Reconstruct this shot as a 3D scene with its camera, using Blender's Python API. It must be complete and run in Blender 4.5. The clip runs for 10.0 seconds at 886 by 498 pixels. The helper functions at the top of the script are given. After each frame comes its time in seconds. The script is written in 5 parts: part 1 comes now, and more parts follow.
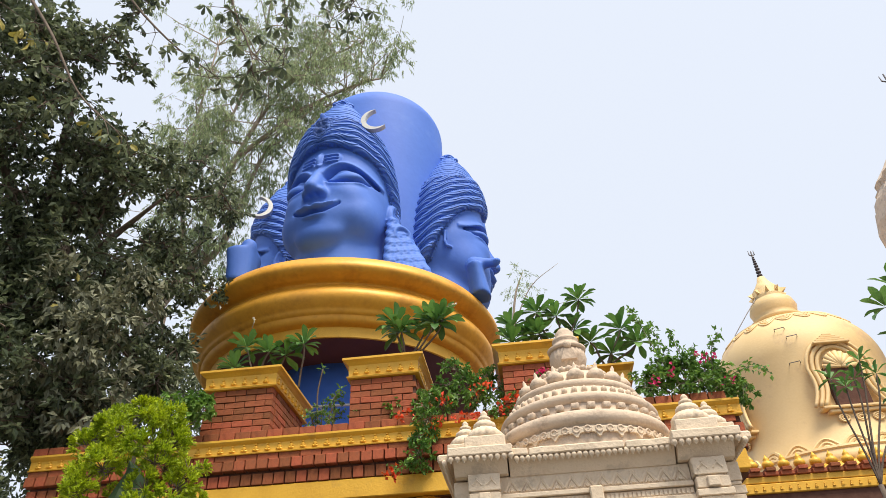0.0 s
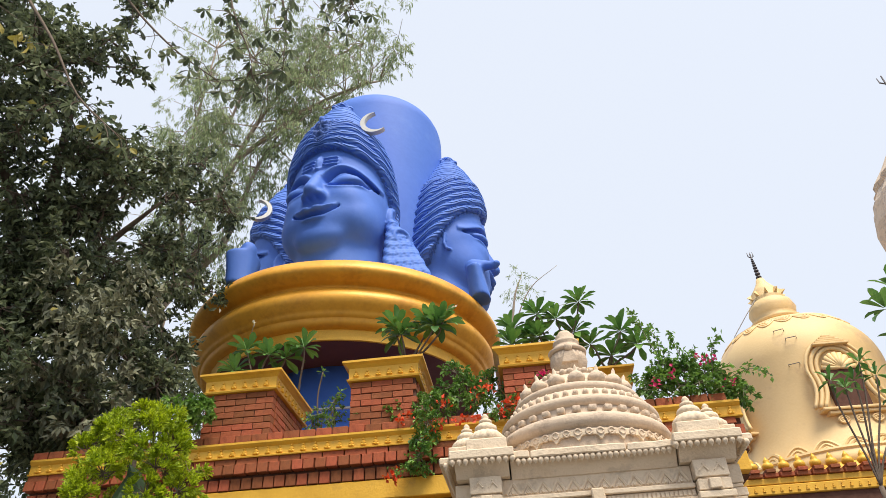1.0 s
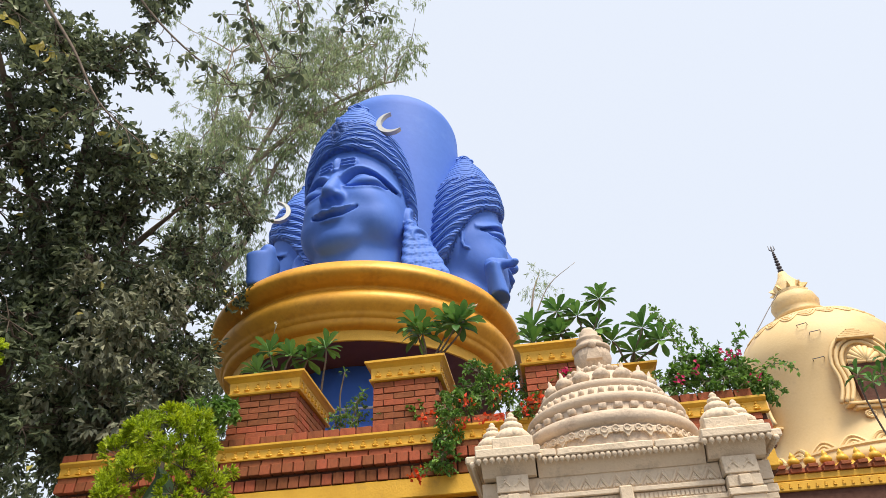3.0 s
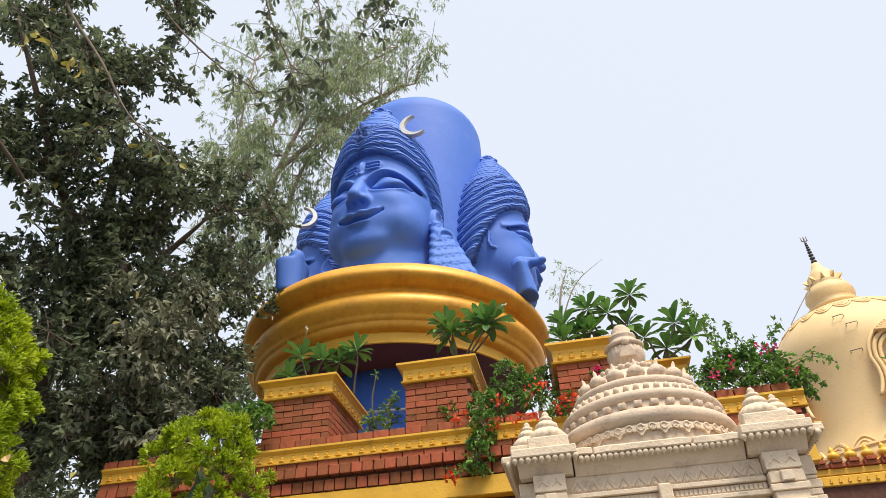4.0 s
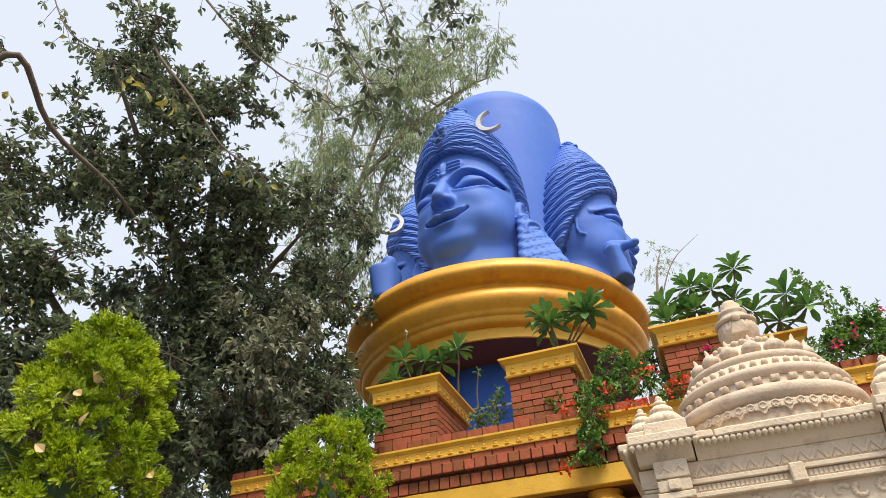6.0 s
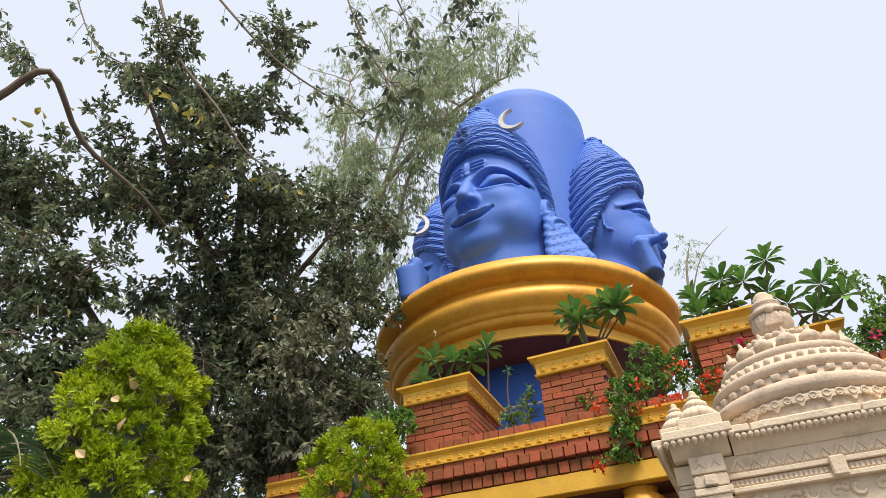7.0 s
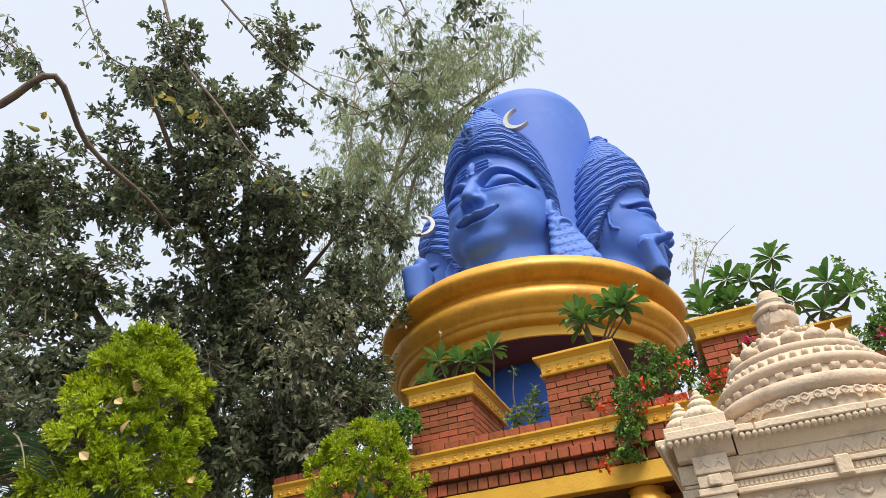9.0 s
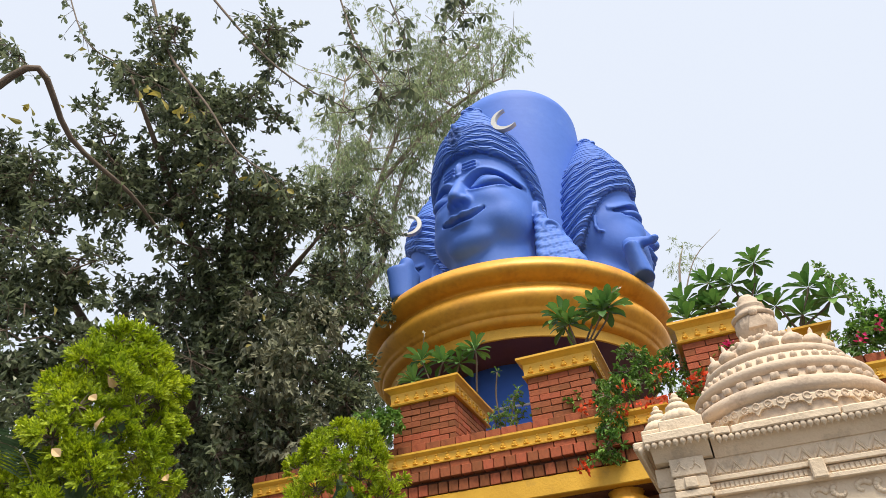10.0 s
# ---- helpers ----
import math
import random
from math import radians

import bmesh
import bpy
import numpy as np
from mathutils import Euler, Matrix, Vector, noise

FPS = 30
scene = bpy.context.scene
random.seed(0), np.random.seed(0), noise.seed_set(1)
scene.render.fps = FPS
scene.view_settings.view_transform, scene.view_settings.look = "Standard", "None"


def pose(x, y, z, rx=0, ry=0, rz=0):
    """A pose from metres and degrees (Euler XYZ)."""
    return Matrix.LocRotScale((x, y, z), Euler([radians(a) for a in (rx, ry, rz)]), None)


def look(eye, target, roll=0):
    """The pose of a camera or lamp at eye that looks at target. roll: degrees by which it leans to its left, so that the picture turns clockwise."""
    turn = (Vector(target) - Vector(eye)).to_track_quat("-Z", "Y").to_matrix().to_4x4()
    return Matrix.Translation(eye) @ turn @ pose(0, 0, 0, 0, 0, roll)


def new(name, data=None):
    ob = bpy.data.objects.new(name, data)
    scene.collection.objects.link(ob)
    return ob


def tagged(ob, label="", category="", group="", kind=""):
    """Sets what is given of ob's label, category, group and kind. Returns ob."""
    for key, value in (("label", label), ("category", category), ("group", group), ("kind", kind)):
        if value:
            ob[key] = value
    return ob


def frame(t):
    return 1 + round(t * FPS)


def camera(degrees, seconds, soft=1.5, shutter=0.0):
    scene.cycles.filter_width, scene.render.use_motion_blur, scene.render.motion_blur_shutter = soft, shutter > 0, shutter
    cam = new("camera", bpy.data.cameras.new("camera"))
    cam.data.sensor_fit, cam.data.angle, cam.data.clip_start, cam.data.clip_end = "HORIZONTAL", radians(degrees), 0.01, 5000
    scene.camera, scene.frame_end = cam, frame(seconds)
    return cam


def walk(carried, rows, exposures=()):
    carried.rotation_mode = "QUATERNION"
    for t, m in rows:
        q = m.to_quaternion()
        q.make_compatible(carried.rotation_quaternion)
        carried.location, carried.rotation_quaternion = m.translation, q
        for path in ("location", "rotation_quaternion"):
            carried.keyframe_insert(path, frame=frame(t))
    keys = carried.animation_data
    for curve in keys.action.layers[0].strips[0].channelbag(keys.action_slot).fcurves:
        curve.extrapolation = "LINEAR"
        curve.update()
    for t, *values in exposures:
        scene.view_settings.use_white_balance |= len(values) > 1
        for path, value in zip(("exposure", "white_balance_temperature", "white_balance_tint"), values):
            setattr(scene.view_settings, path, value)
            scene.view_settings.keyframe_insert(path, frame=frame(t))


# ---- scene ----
cam = camera(67.0, 10.0, soft=0.8)
# seconds, eye x, y, z, yaw, pitch, lean
PATH = [
    (0.0, 0.000, 0.000, 1.600, 6.00, 36.60, 2.50),
    (0.5, -0.008, -0.005, 1.602, 6.05, 36.72, 2.43),
    (1.0, -0.014, -0.006, 1.602, 5.85, 36.79, 2.72),
    (1.5, -0.023, -0.010, 1.603, 6.01, 36.64, 2.59),
    (2.0, -0.030, -0.011, 1.601, 6.30, 36.66, 2.49),
    (2.5, -0.041, -0.011, 1.604, 6.81, 36.70, 2.54),
    (4.0, -0.085, -0.030, 1.605, 10.23, 36.89, 2.71),
    (4.5, -0.096, -0.040, 1.602, 12.27, 36.92, 2.57),
    (5.0, -0.111, -0.047, 1.604, 14.53, 36.92, 2.96),
    (5.5, -0.125, -0.051, 1.597, 17.27, 36.97, 2.88),
    (6.0, -0.129, -0.056, 1.599, 19.42, 36.93, 2.94),
    (7.5, -0.129, -0.050, 1.589, 22.87, 37.26, 2.88),
    (8.0, -0.120, -0.045, 1.590, 23.02, 37.37, 2.90),
    (8.5, -0.112, -0.040, 1.591, 22.98, 37.22, 2.89),
    (9.0, -0.095, -0.035, 1.591, 23.03, 37.18, 2.86),
    (9.5, -0.078, -0.021, 1.593, 22.81, 37.24, 2.75),
    (10.0, -0.058, -0.009, 1.593, 21.78, 37.14, 2.76),
]
EXPOSURE = 0.0
walk(cam, [(t, pose(x, y, z, 0, 0, yaw) @ pose(0, 0, 0, 90 + pitch) @ pose(0, 0, 0, 0, 0, -lean)) for t, x, y, z, yaw, pitch, lean in PATH],
     exposures=[(0.0, EXPOSURE), (10.0, EXPOSURE)])

# ---- light ----
SUN_AZ, SUN_EL = radians(142), radians(62)      # from +y towards +x, and above the horizon
world = bpy.data.worlds.new("hazy_sky")
scene.world = world
world.use_nodes = True
wn = world.node_tree.nodes
wl = world.node_tree.links
sky = wn.new("ShaderNodeTexSky")
sky.sky_type = "NISHITA"
sky.sun_disc = False
sky.sun_elevation, sky.sun_rotation = SUN_EL, SUN_AZ
sky.air_density, sky.dust_density, sky.ozone_density = 1.2, 4.0, 1.0
sky_gain = wn.new("ShaderNodeMix")
sky_gain.data_type, sky_gain.blend_type = "RGBA", "MIX"
sky_gain.inputs[0].default_value = 0.86
sky_gain.inputs[7].default_value = (8.6, 9.2, 10.3, 1)       # thin white cloud over the whole sky
wl.new(sky.outputs[0], sky_gain.inputs[6])
wl.new(sky_gain.outputs[2], wn["Background"].inputs[0])
wn["Background"].inputs[1].default_value = 0.106

sun_data = bpy.data.lights.new("sun", "SUN")
sun_data.energy, sun_data.angle, sun_data.color = 5.0, radians(22), (1.0, 0.90, 0.74)
sun = new("sun", sun_data)
SUN_DIR = Vector((math.sin(SUN_AZ) * math.cos(SUN_EL), math.cos(SUN_AZ) * math.cos(SUN_EL), math.sin(SUN_EL)))
sun.matrix_world = look(SUN_DIR * 60, (0, 0, 0))


# ---- materials ----
def node_material(name, colors, rough=0.7, metal=0.0, scale=3.0, bump=0.2, bump_scale=40.0, per_piece=0.0, spots=None, spot_amount=0.5,
                  spot_scale=2.0, translucent=0.0, bump_dist=0.01, coat=0.0):
    """Two noises, coarse and fine, mix the colours; a third gives relief; optional stains of their own shape."""
    m = bpy.data.materials.new(name)
    m.use_nodes = True
    nt = m.node_tree
    n, l = nt.nodes, nt.links
    bsdf = n["Principled BSDF"]
    tc = n.new("ShaderNodeTexCoord")
    big = n.new("ShaderNodeTexNoise")
    big.inputs["Scale"].default_value, big.inputs["Detail"].default_value = scale, 6
    fine = n.new("ShaderNodeTexNoise")
    fine.inputs["Scale"].default_value, fine.inputs["Detail"].default_value = bump_scale, 5
    l.new(tc.outputs["Object"], big.inputs["Vector"])
    l.new(tc.outputs["Object"], fine.inputs["Vector"])
    add = n.new("ShaderNodeMath")
    add.operation = "MULTIPLY_ADD"
    add.inputs[1].default_value = 0.35
    l.new(fine.outputs[0], add.inputs[0])
    l.new(big.outputs[0], add.inputs[2])
    ramp = n.new("ShaderNodeValToRGB")
    el = ramp.color_ramp.elements
    while len(el) < len(colors):
        el.new(0.5)
    for i, c in enumerate(colors):
        el[i].position = 0.42 + 0.5 * i / max(1, len(colors) - 1)
        el[i].color = (*c, 1)
    l.new(add.outputs[0], ramp.inputs[0])
    col = ramp.outputs[0]
    if spots:
        st = n.new("ShaderNodeTexNoise")
        st.inputs["Scale"].default_value, st.inputs["Detail"].default_value, st.inputs["Roughness"].default_value = spot_scale, 8, 0.68
        l.new(tc.outputs["Object"], st.inputs["Vector"])
        sr = n.new("ShaderNodeMapRange")
        sr.inputs[1].default_value, sr.inputs[2].default_value = 0.56, 0.74
        sr.inputs[4].default_value = spot_amount
        l.new(st.outputs[0], sr.inputs[0])
        mx = n.new("ShaderNodeMix")
        mx.data_type = "RGBA"
        mx.inputs[7].default_value = (*spots, 1)
        l.new(sr.outputs[0], mx.inputs[0])
        l.new(col, mx.inputs[6])
        col = mx.outputs[2]
    if per_piece:
        src = n.new("ShaderNodeObjectInfo").outputs["Random"] if per_piece > 0 else n.new("ShaderNodeNewGeometry").outputs["Random Per Island"]
        mr = n.new("ShaderNodeMapRange")
        mr.inputs[3].default_value, mr.inputs[4].default_value = 1 - abs(per_piece), 1 + abs(per_piece)
        l.new(src, mr.inputs[0])
        hs = n.new("ShaderNodeHueSaturation")
        l.new(mr.outputs[0], hs.inputs["Value"])
        hue = n.new("ShaderNodeMapRange")
        hue.inputs[3].default_value, hue.inputs[4].default_value = 0.5 + 0.05 * abs(per_piece), 0.5 - 0.008 * abs(per_piece)
        l.new(src, hue.inputs[0])
        l.new(hue.outputs[0], hs.inputs["Hue"])
        l.new(col, hs.inputs["Color"])
        col = hs.outputs[0]
    l.new(col, bsdf.inputs["Base Color"])
    bsdf.inputs["Roughness"].default_value = rough
    bsdf.inputs["Metallic"].default_value = metal
    bsdf.inputs["Coat Weight"].default_value = coat
    if bump:
        b = n.new("ShaderNodeBump")
        b.inputs["Strength"].default_value, b.inputs["Distance"].default_value = bump, bump_dist
        l.new(fine.outputs[0], b.inputs["Height"])
        l.new(b.outputs[0], bsdf.inputs["Normal"])
    if translucent:
        tr = n.new("ShaderNodeBsdfTranslucent")
        l.new(col, tr.inputs["Color"])
        ms = n.new("ShaderNodeMixShader")
        ms.inputs[0].default_value = translucent
        l.new(bsdf.outputs[0], ms.inputs[1])
        l.new(tr.outputs[0], ms.inputs[2])
        l.new(ms.outputs[0], n["Material Output"].inputs["Surface"])
    return m


BLUE = node_material("blue_paint", [(0.052, 0.148, 0.56), (0.072, 0.186, 0.64)], 0.68, scale=0.8, bump=0.15, bump_scale=9, bump_dist=0.02,
                     spots=(0.11, 0.23, 0.62), spot_amount=0.45, spot_scale=1.3)


def carve_strands(m):
    """Fine carved hair lines where the mesh carries a strand phase."""
    n, l = m.node_tree.nodes, m.node_tree.links
    at = n.new("ShaderNodeAttribute")
    at.attribute_name = "strand"
    sn = n.new("ShaderNodeMath")
    sn.operation = "SINE"
    l.new(at.outputs["Fac"], sn.inputs[0])
    b = n.new("ShaderNodeBump")
    b.inputs["Strength"].default_value, b.inputs["Distance"].default_value = 0.8, 0.013
    l.new(sn.outputs[0], b.inputs["Height"])
    old = n["Principled BSDF"].inputs["Normal"].links[0].from_node
    l.new(old.outputs[0], b.inputs["Normal"])
    l.new(b.outputs[0], n["Principled BSDF"].inputs["Normal"])


carve_strands(BLUE)
GOLD = node_material("gold_paint", [(0.54, 0.240, 0.024), (0.76, 0.385, 0.040), (0.61, 0.29, 0.030)], 0.48, 0.15, scale=1.2, bump=0.35, bump_scale=14,
                     spots=(0.30, 0.12, 0.025), spot_amount=0.45, spot_scale=1.6)
OCHRE = node_material("ochre_paint", [(0.62, 0.335, 0.028), (0.77, 0.445, 0.045)], 0.5, 0.1, scale=3, bump=0.3, bump_scale=50,
                      spots=(0.32, 0.17, 0.05), spot_amount=0.5, spot_scale=5)
PALE_GOLD = node_material("pale_gold_paint", [(0.70, 0.49, 0.23), (0.80, 0.59, 0.30)], 0.6, 0.0, scale=0.7, bump=0.25, bump_scale=20,
                          spots=(0.46, 0.29, 0.19), spot_amount=0.75, spot_scale=0.8)
BRICK = node_material("red_brick", [(0.20, 0.045, 0.019), (0.32, 0.078, 0.032), (0.25, 0.058, 0.025)], 0.85, scale=9, bump=0.5, bump_scale=70, per_piece=0.3,
                      spots=(0.16, 0.06, 0.035), spot_amount=0.5, spot_scale=7)
# joints between the bricks; also the shade colour of the temple niche boxes
MORTAR = node_material("dark_mortar_and_niche_shade", [(0.08, 0.032, 0.022), (0.13, 0.06, 0.042)], 0.95, scale=12, bump=0.5, bump_scale=60)
STONE = node_material("cream_stone", [(0.56, 0.44, 0.31), (0.70, 0.58, 0.44), (0.64, 0.52, 0.385)], 0.85, scale=4, bump=0.45, bump_scale=60,
                      spots=(0.24, 0.19, 0.14), spot_amount=0.65, spot_scale=5.5)
STONE_GREY = node_material("weathered_stone", [(0.47, 0.36, 0.275), (0.61, 0.49, 0.375), (0.53, 0.42, 0.325)], 0.88, scale=5, bump=0.5, bump_scale=55,
                           spots=(0.16, 0.125, 0.095), spot_amount=0.8, spot_scale=6)
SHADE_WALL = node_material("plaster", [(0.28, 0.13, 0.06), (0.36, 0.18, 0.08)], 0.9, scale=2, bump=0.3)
MAROON = node_material("dark_maroon", [(0.10, 0.035, 0.03), (0.15, 0.055, 0.045)], 0.7, scale=2, bump=0.2)
SILVER = node_material("silver_paint", [(0.52, 0.52, 0.50), (0.66, 0.66, 0.62)], 0.45, 0.3, scale=5, bump=0.2)
GROUND = node_material("paving", [(0.11, 0.10, 0.088), (0.16, 0.145, 0.125)], 0.9, scale=1.5, bump=0.4, bump_scale=30)
# metal fittings; also the shade colour of the hollow brick's plugs
DARK_METAL = node_material("dark_metal_and_hole_shade", [(0.06, 0.055, 0.06), (0.12, 0.11, 0.12)], 0.5, 0.6, scale=8)
SOIL = node_material("soil", [(0.07, 0.05, 0.035), (0.12, 0.085, 0.06)], 0.95, scale=6, bump=0.8)
BARK = node_material("bark", [(0.09, 0.065, 0.05), (0.17, 0.13, 0.10)], 0.9, scale=6, bump=0.8, bump_scale=25)
PALE_BARK = node_material("pale_bark", [(0.30, 0.235, 0.18), (0.44, 0.37, 0.30)], 0.85, scale=2.5, bump=0.4, bump_scale=12)
TWIG = node_material("green_twig", [(0.16, 0.15, 0.09), (0.24, 0.22, 0.15)], 0.85, scale=20, bump=0.3)


def leaf_material(name, a, b, rough=0.5, trans=0.25, vary=0.4):
    return node_material(name, [a, b], rough, scale=3, bump=0.0, per_piece=-vary, translucent=trans)


LEAF_DARK = leaf_material("dark_leaf", (0.098, 0.130, 0.068), (0.215, 0.240, 0.135), 0.36, 0.40, 0.7)
LEAF_DUSTY = leaf_material("dusty_leaf", (0.17, 0.18, 0.11), (0.28, 0.28, 0.185), 0.5, 0.2, 0.45)
LEAF_EUC = leaf_material("eucalyptus_leaf", (0.28, 0.36, 0.17), (0.42, 0.47, 0.26), 0.5, 0.42, 0.45)
LEAF_LIME = leaf_material("lime_leaf", (0.225, 0.33, 0.010), (0.55, 0.60, 0.022), 0.6, 0.35, 0.45)
LEAF_FRANGI = leaf_material("frangipani_leaf", (0.075, 0.19, 0.035), (0.16, 0.29, 0.075), 0.42, 0.25, 0.35)
LEAF_SHRUB = leaf_material("shrub_leaf", (0.085, 0.20, 0.028), (0.20, 0.33, 0.06), 0.5, 0.3, 0.4)
# the palm's own leaf colour; also the shade colour of the conifers' solid cores
LEAF_PALM = leaf_material("palm_leaf_and_core_shade", (0.04, 0.085, 0.035), (0.09, 0.15, 0.06), 0.45, 0.2, 0.3)
LEAF_DRY = leaf_material("yellowing_leaf", (0.35, 0.27, 0.06), (0.45, 0.40, 0.10), 0.55, 0.3, 0.3)
DRY_TAN = leaf_material("dry_tan_leaf", (0.55, 0.36, 0.18), (0.68, 0.48, 0.27), 0.6, 0.2, 0.2)
FLOWER_RED = leaf_material("red_petal", (0.65, 0.035, 0.015), (0.80, 0.10, 0.03), 0.6, 0.3, 0.3)
FLOWER_PINK = leaf_material("magenta_petal", (0.55, 0.02, 0.12), (0.65, 0.04, 0.20), 0.6, 0.3, 0.3)
FLOWER_WHITE = leaf_material("cream_petal", (0.75, 0.70, 0.55), (0.8, 0.78, 0.7), 0.6, 0.3, 0.1)


# ---- mesh helpers ----
def part(name, bm, material, parent=None, label="", smooth=False):
    """Links a bmesh (or a mesh) as one object under a thing or a part."""
    if isinstance(bm, bpy.types.Mesh):
        me = bm
    else:
        me = bpy.data.meshes.new(name)
        bmesh.ops.recalc_face_normals(bm, faces=bm.faces)
        bm.to_mesh(me)
        bm.free()
    if not me.materials:
        me.materials.append(material)
    if smooth:
        me.polygons.foreach_set("use_smooth", [True] * len(me.polygons))
    ob = new(name, me)
    if parent:
        ob.parent = parent
    if label:
        tagged(ob, label)
    return ob


def thing(name, label, category, group="", kind="", at=(0, 0, 0)):
    ob = tagged(new(name), label, category, group, kind)
    ob.empty_display_size = 0.1
    ob.location = at
    return ob


def box(bm, x0, x1, y0, y1, z0, z1, bevel=0.0):
    """Adds a box; bevel cuts its edges."""
    b = bmesh.ops.create_cube(bm, size=1.0)
    for v in b["verts"]:
        v.co = Vector((x0 + (v.co.x + 0.5) * (x1 - x0), y0 + (v.co.y + 0.5) * (y1 - y0), z0 + (v.co.z + 0.5) * (z1 - z0)))
    if bevel:
        edges = list({e for v in b["verts"] for e in v.link_edges})
        bmesh.ops.bevel(bm, geom=edges, offset=bevel, segments=1, affect="EDGES", profile=0.5)
    return bm


def boxed(*dims, bevel=0.0):
    return box(bmesh.new(), *dims, bevel=bevel)


def lathe(profile, segments=64, wobble=0.0, centre=(0, 0), flute=0, flute_depth=0.0):
    """Turns a profile of (radius, z) round the z axis; flutes press lengthwise grooves into it."""
    bm = bmesh.new()
    rings = []
    for r, z in profile:
        ring = []
        for i in range(segments):
            a = 2 * math.pi * i / segments
            rr = r * (1 + wobble * noise.noise(Vector((3 * math.cos(a), 3 * math.sin(a), z * 2))))
            if flute:
                rr *= 1 - flute_depth * (1 - abs(math.sin(a * flute / 2)))
            ring.append(bm.verts.new((centre[0] + rr * math.cos(a), centre[1] + rr * math.sin(a), z)))
        rings.append(ring)
    for a, b in zip(rings, rings[1:]):
        for i in range(segments):
            bm.faces.new((a[i], a[(i + 1) % segments], b[(i + 1) % segments], b[i]))
    if profile[0][0] > 1e-4:
        bm.faces.new(rings[0][::-1])
    if profile[-1][0] > 1e-4:
        bm.faces.new(rings[-1])
    bmesh.ops.remove_doubles(bm, verts=bm.verts, dist=1e-5)
    return bm


def extrude_profile(points, x0, x1, along="x"):
    """A moulding: the outline (y, z) carried from x0 to x1 (or the outline (x, z) carried along y)."""
    bm = bmesh.new()
    ends = []
    for s in (x0, x1):
        ends.append([bm.verts.new((s, a, z) if along == "x" else (a, s, z)) for a, z in points])
    k = len(points)
    for i in range(k):
        bm.faces.new((ends[0][i], ends[0][(i + 1) % k], ends[1][(i + 1) % k], ends[1][i]))
    bm.faces.new(ends[0][::-1])
    bm.faces.new(ends[1])
    return bm


def tube(bm, pts, radii, sides=6):
    """A round tapered stem through points."""
    rings = []
    for i, p in enumerate(pts):
        p = Vector(p)
        d = (Vector(pts[min(i + 1, len(pts) - 1)]) - Vector(pts[max(i - 1, 0)])).normalized()
        u = d.orthogonal().normalized()
        if rings:
            u = (last - d * last.dot(d)).normalized()
        last = u
        w = d.cross(u)
        rings.append([bm.verts.new(p + (u * math.cos(2 * math.pi * k / sides) + w * math.sin(2 * math.pi * k / sides)) * radii[i]) for k in range(sides)])
    for a, b in zip(rings, rings[1:]):
        for k in range(sides):
            bm.faces.new((a[k], a[(k + 1) % sides], b[(k + 1) % sides], b[k]))
    bm.faces.new(rings[0][::-1])
    bm.faces.new(rings[-1])
    return bm


def ball(bm, c, r, sub=1, scale=(1, 1, 1)):
    b = bmesh.ops.create_icosphere(bm, subdivisions=sub, radius=r)
    for v in b["verts"]:
        v.co = Vector((v.co.x * scale[0] + c[0], v.co.y * scale[1] + c[1], v.co.z * scale[2] + c[2]))
    return bm


# ---- ground ----
g = bmesh.new()
bmesh.ops.create_grid(g, x_segments=40, y_segments=40, size=1500)
tagged(part("ground", g, GROUND), "grey paved courtyard ground", "ground", kind="structure")

# ---- the statue and its round base ----
AX, AY = -3.03, 11.0          # axis of the round tower
tower = thing("round_tower", "round tower with a bulging gold-painted cornice carrying a statue", "tower", at=(AX, AY, 0))
part("drum", lathe([(1.55, 0), (1.55, 6.72)], 72), BLUE, tower, "blue-painted cylindrical drum", smooth=True)
rail = bmesh.new()
tube(rail, [(-0.75, -1.62, 5.86), (0.0, -1.66, 5.84), (1.1, -1.66, 5.80)], [0.022] * 3, 8)
tube(rail, [(-0.5, -1.66, 5.85), (-0.5, -1.40, 5.85)], [0.015] * 2, 6)
tube(rail, [(0.9, -1.66, 5.81), (0.9, -1.2, 5.81)], [0.015] * 2, 6)
part("pipe", rail, SILVER, tower, "pale pipe along the drum", smooth=True)


def arc(r0, z0, r1, z1, bulge, n=8):
    """Points of a swelling from (r0, z0) to (r1, z1); bulge is the share of a half circle, outwards."""
    out = []
    for i in range(n + 1):
        t = i / n
        s = math.sin(math.pi * t) * bulge
        dr, dz = r1 - r0, z1 - z0
        out.append((r0 + dr * t + dz * s, z0 + dz * t - dr * s))
    return out


# underside ring, darker and redder than the gold bands above it
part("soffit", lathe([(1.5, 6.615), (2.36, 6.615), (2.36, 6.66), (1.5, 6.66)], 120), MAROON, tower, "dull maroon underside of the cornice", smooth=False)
part("lower_band", lathe([(2.355, 6.622), (2.385, 6.612), (2.402, 6.62), (2.408, 6.785), (2.40, 6.80), (2.34, 6.805)], 160, wobble=0.002), OCHRE, tower, "bright yellow lowest band", smooth=False)
cornice_profile = ([(1.5, 6.70), (2.33, 6.70), (2.34, 6.79), (2.425, 6.80)] + arc(2.43, 6.802, 2.55, 6.915, 0.22, 8) + [(2.555, 6.93), (2.585, 6.935), (2.59, 6.975), (2.60, 6.985)]
                   + arc(2.60, 6.99, 2.61, 7.43, 0.30, 14) + [(2.58, 7.45), (2.58, 7.475), (2.62, 7.49)] + arc(2.66, 7.495, 2.77, 7.845, 0.42, 14) + [(2.70, 7.868), (1.2, 7.9)])
part("cornice", lathe(cornice_profile, 160, wobble=0.004), GOLD, tower, "gold-painted stepped round cornice", smooth=True)


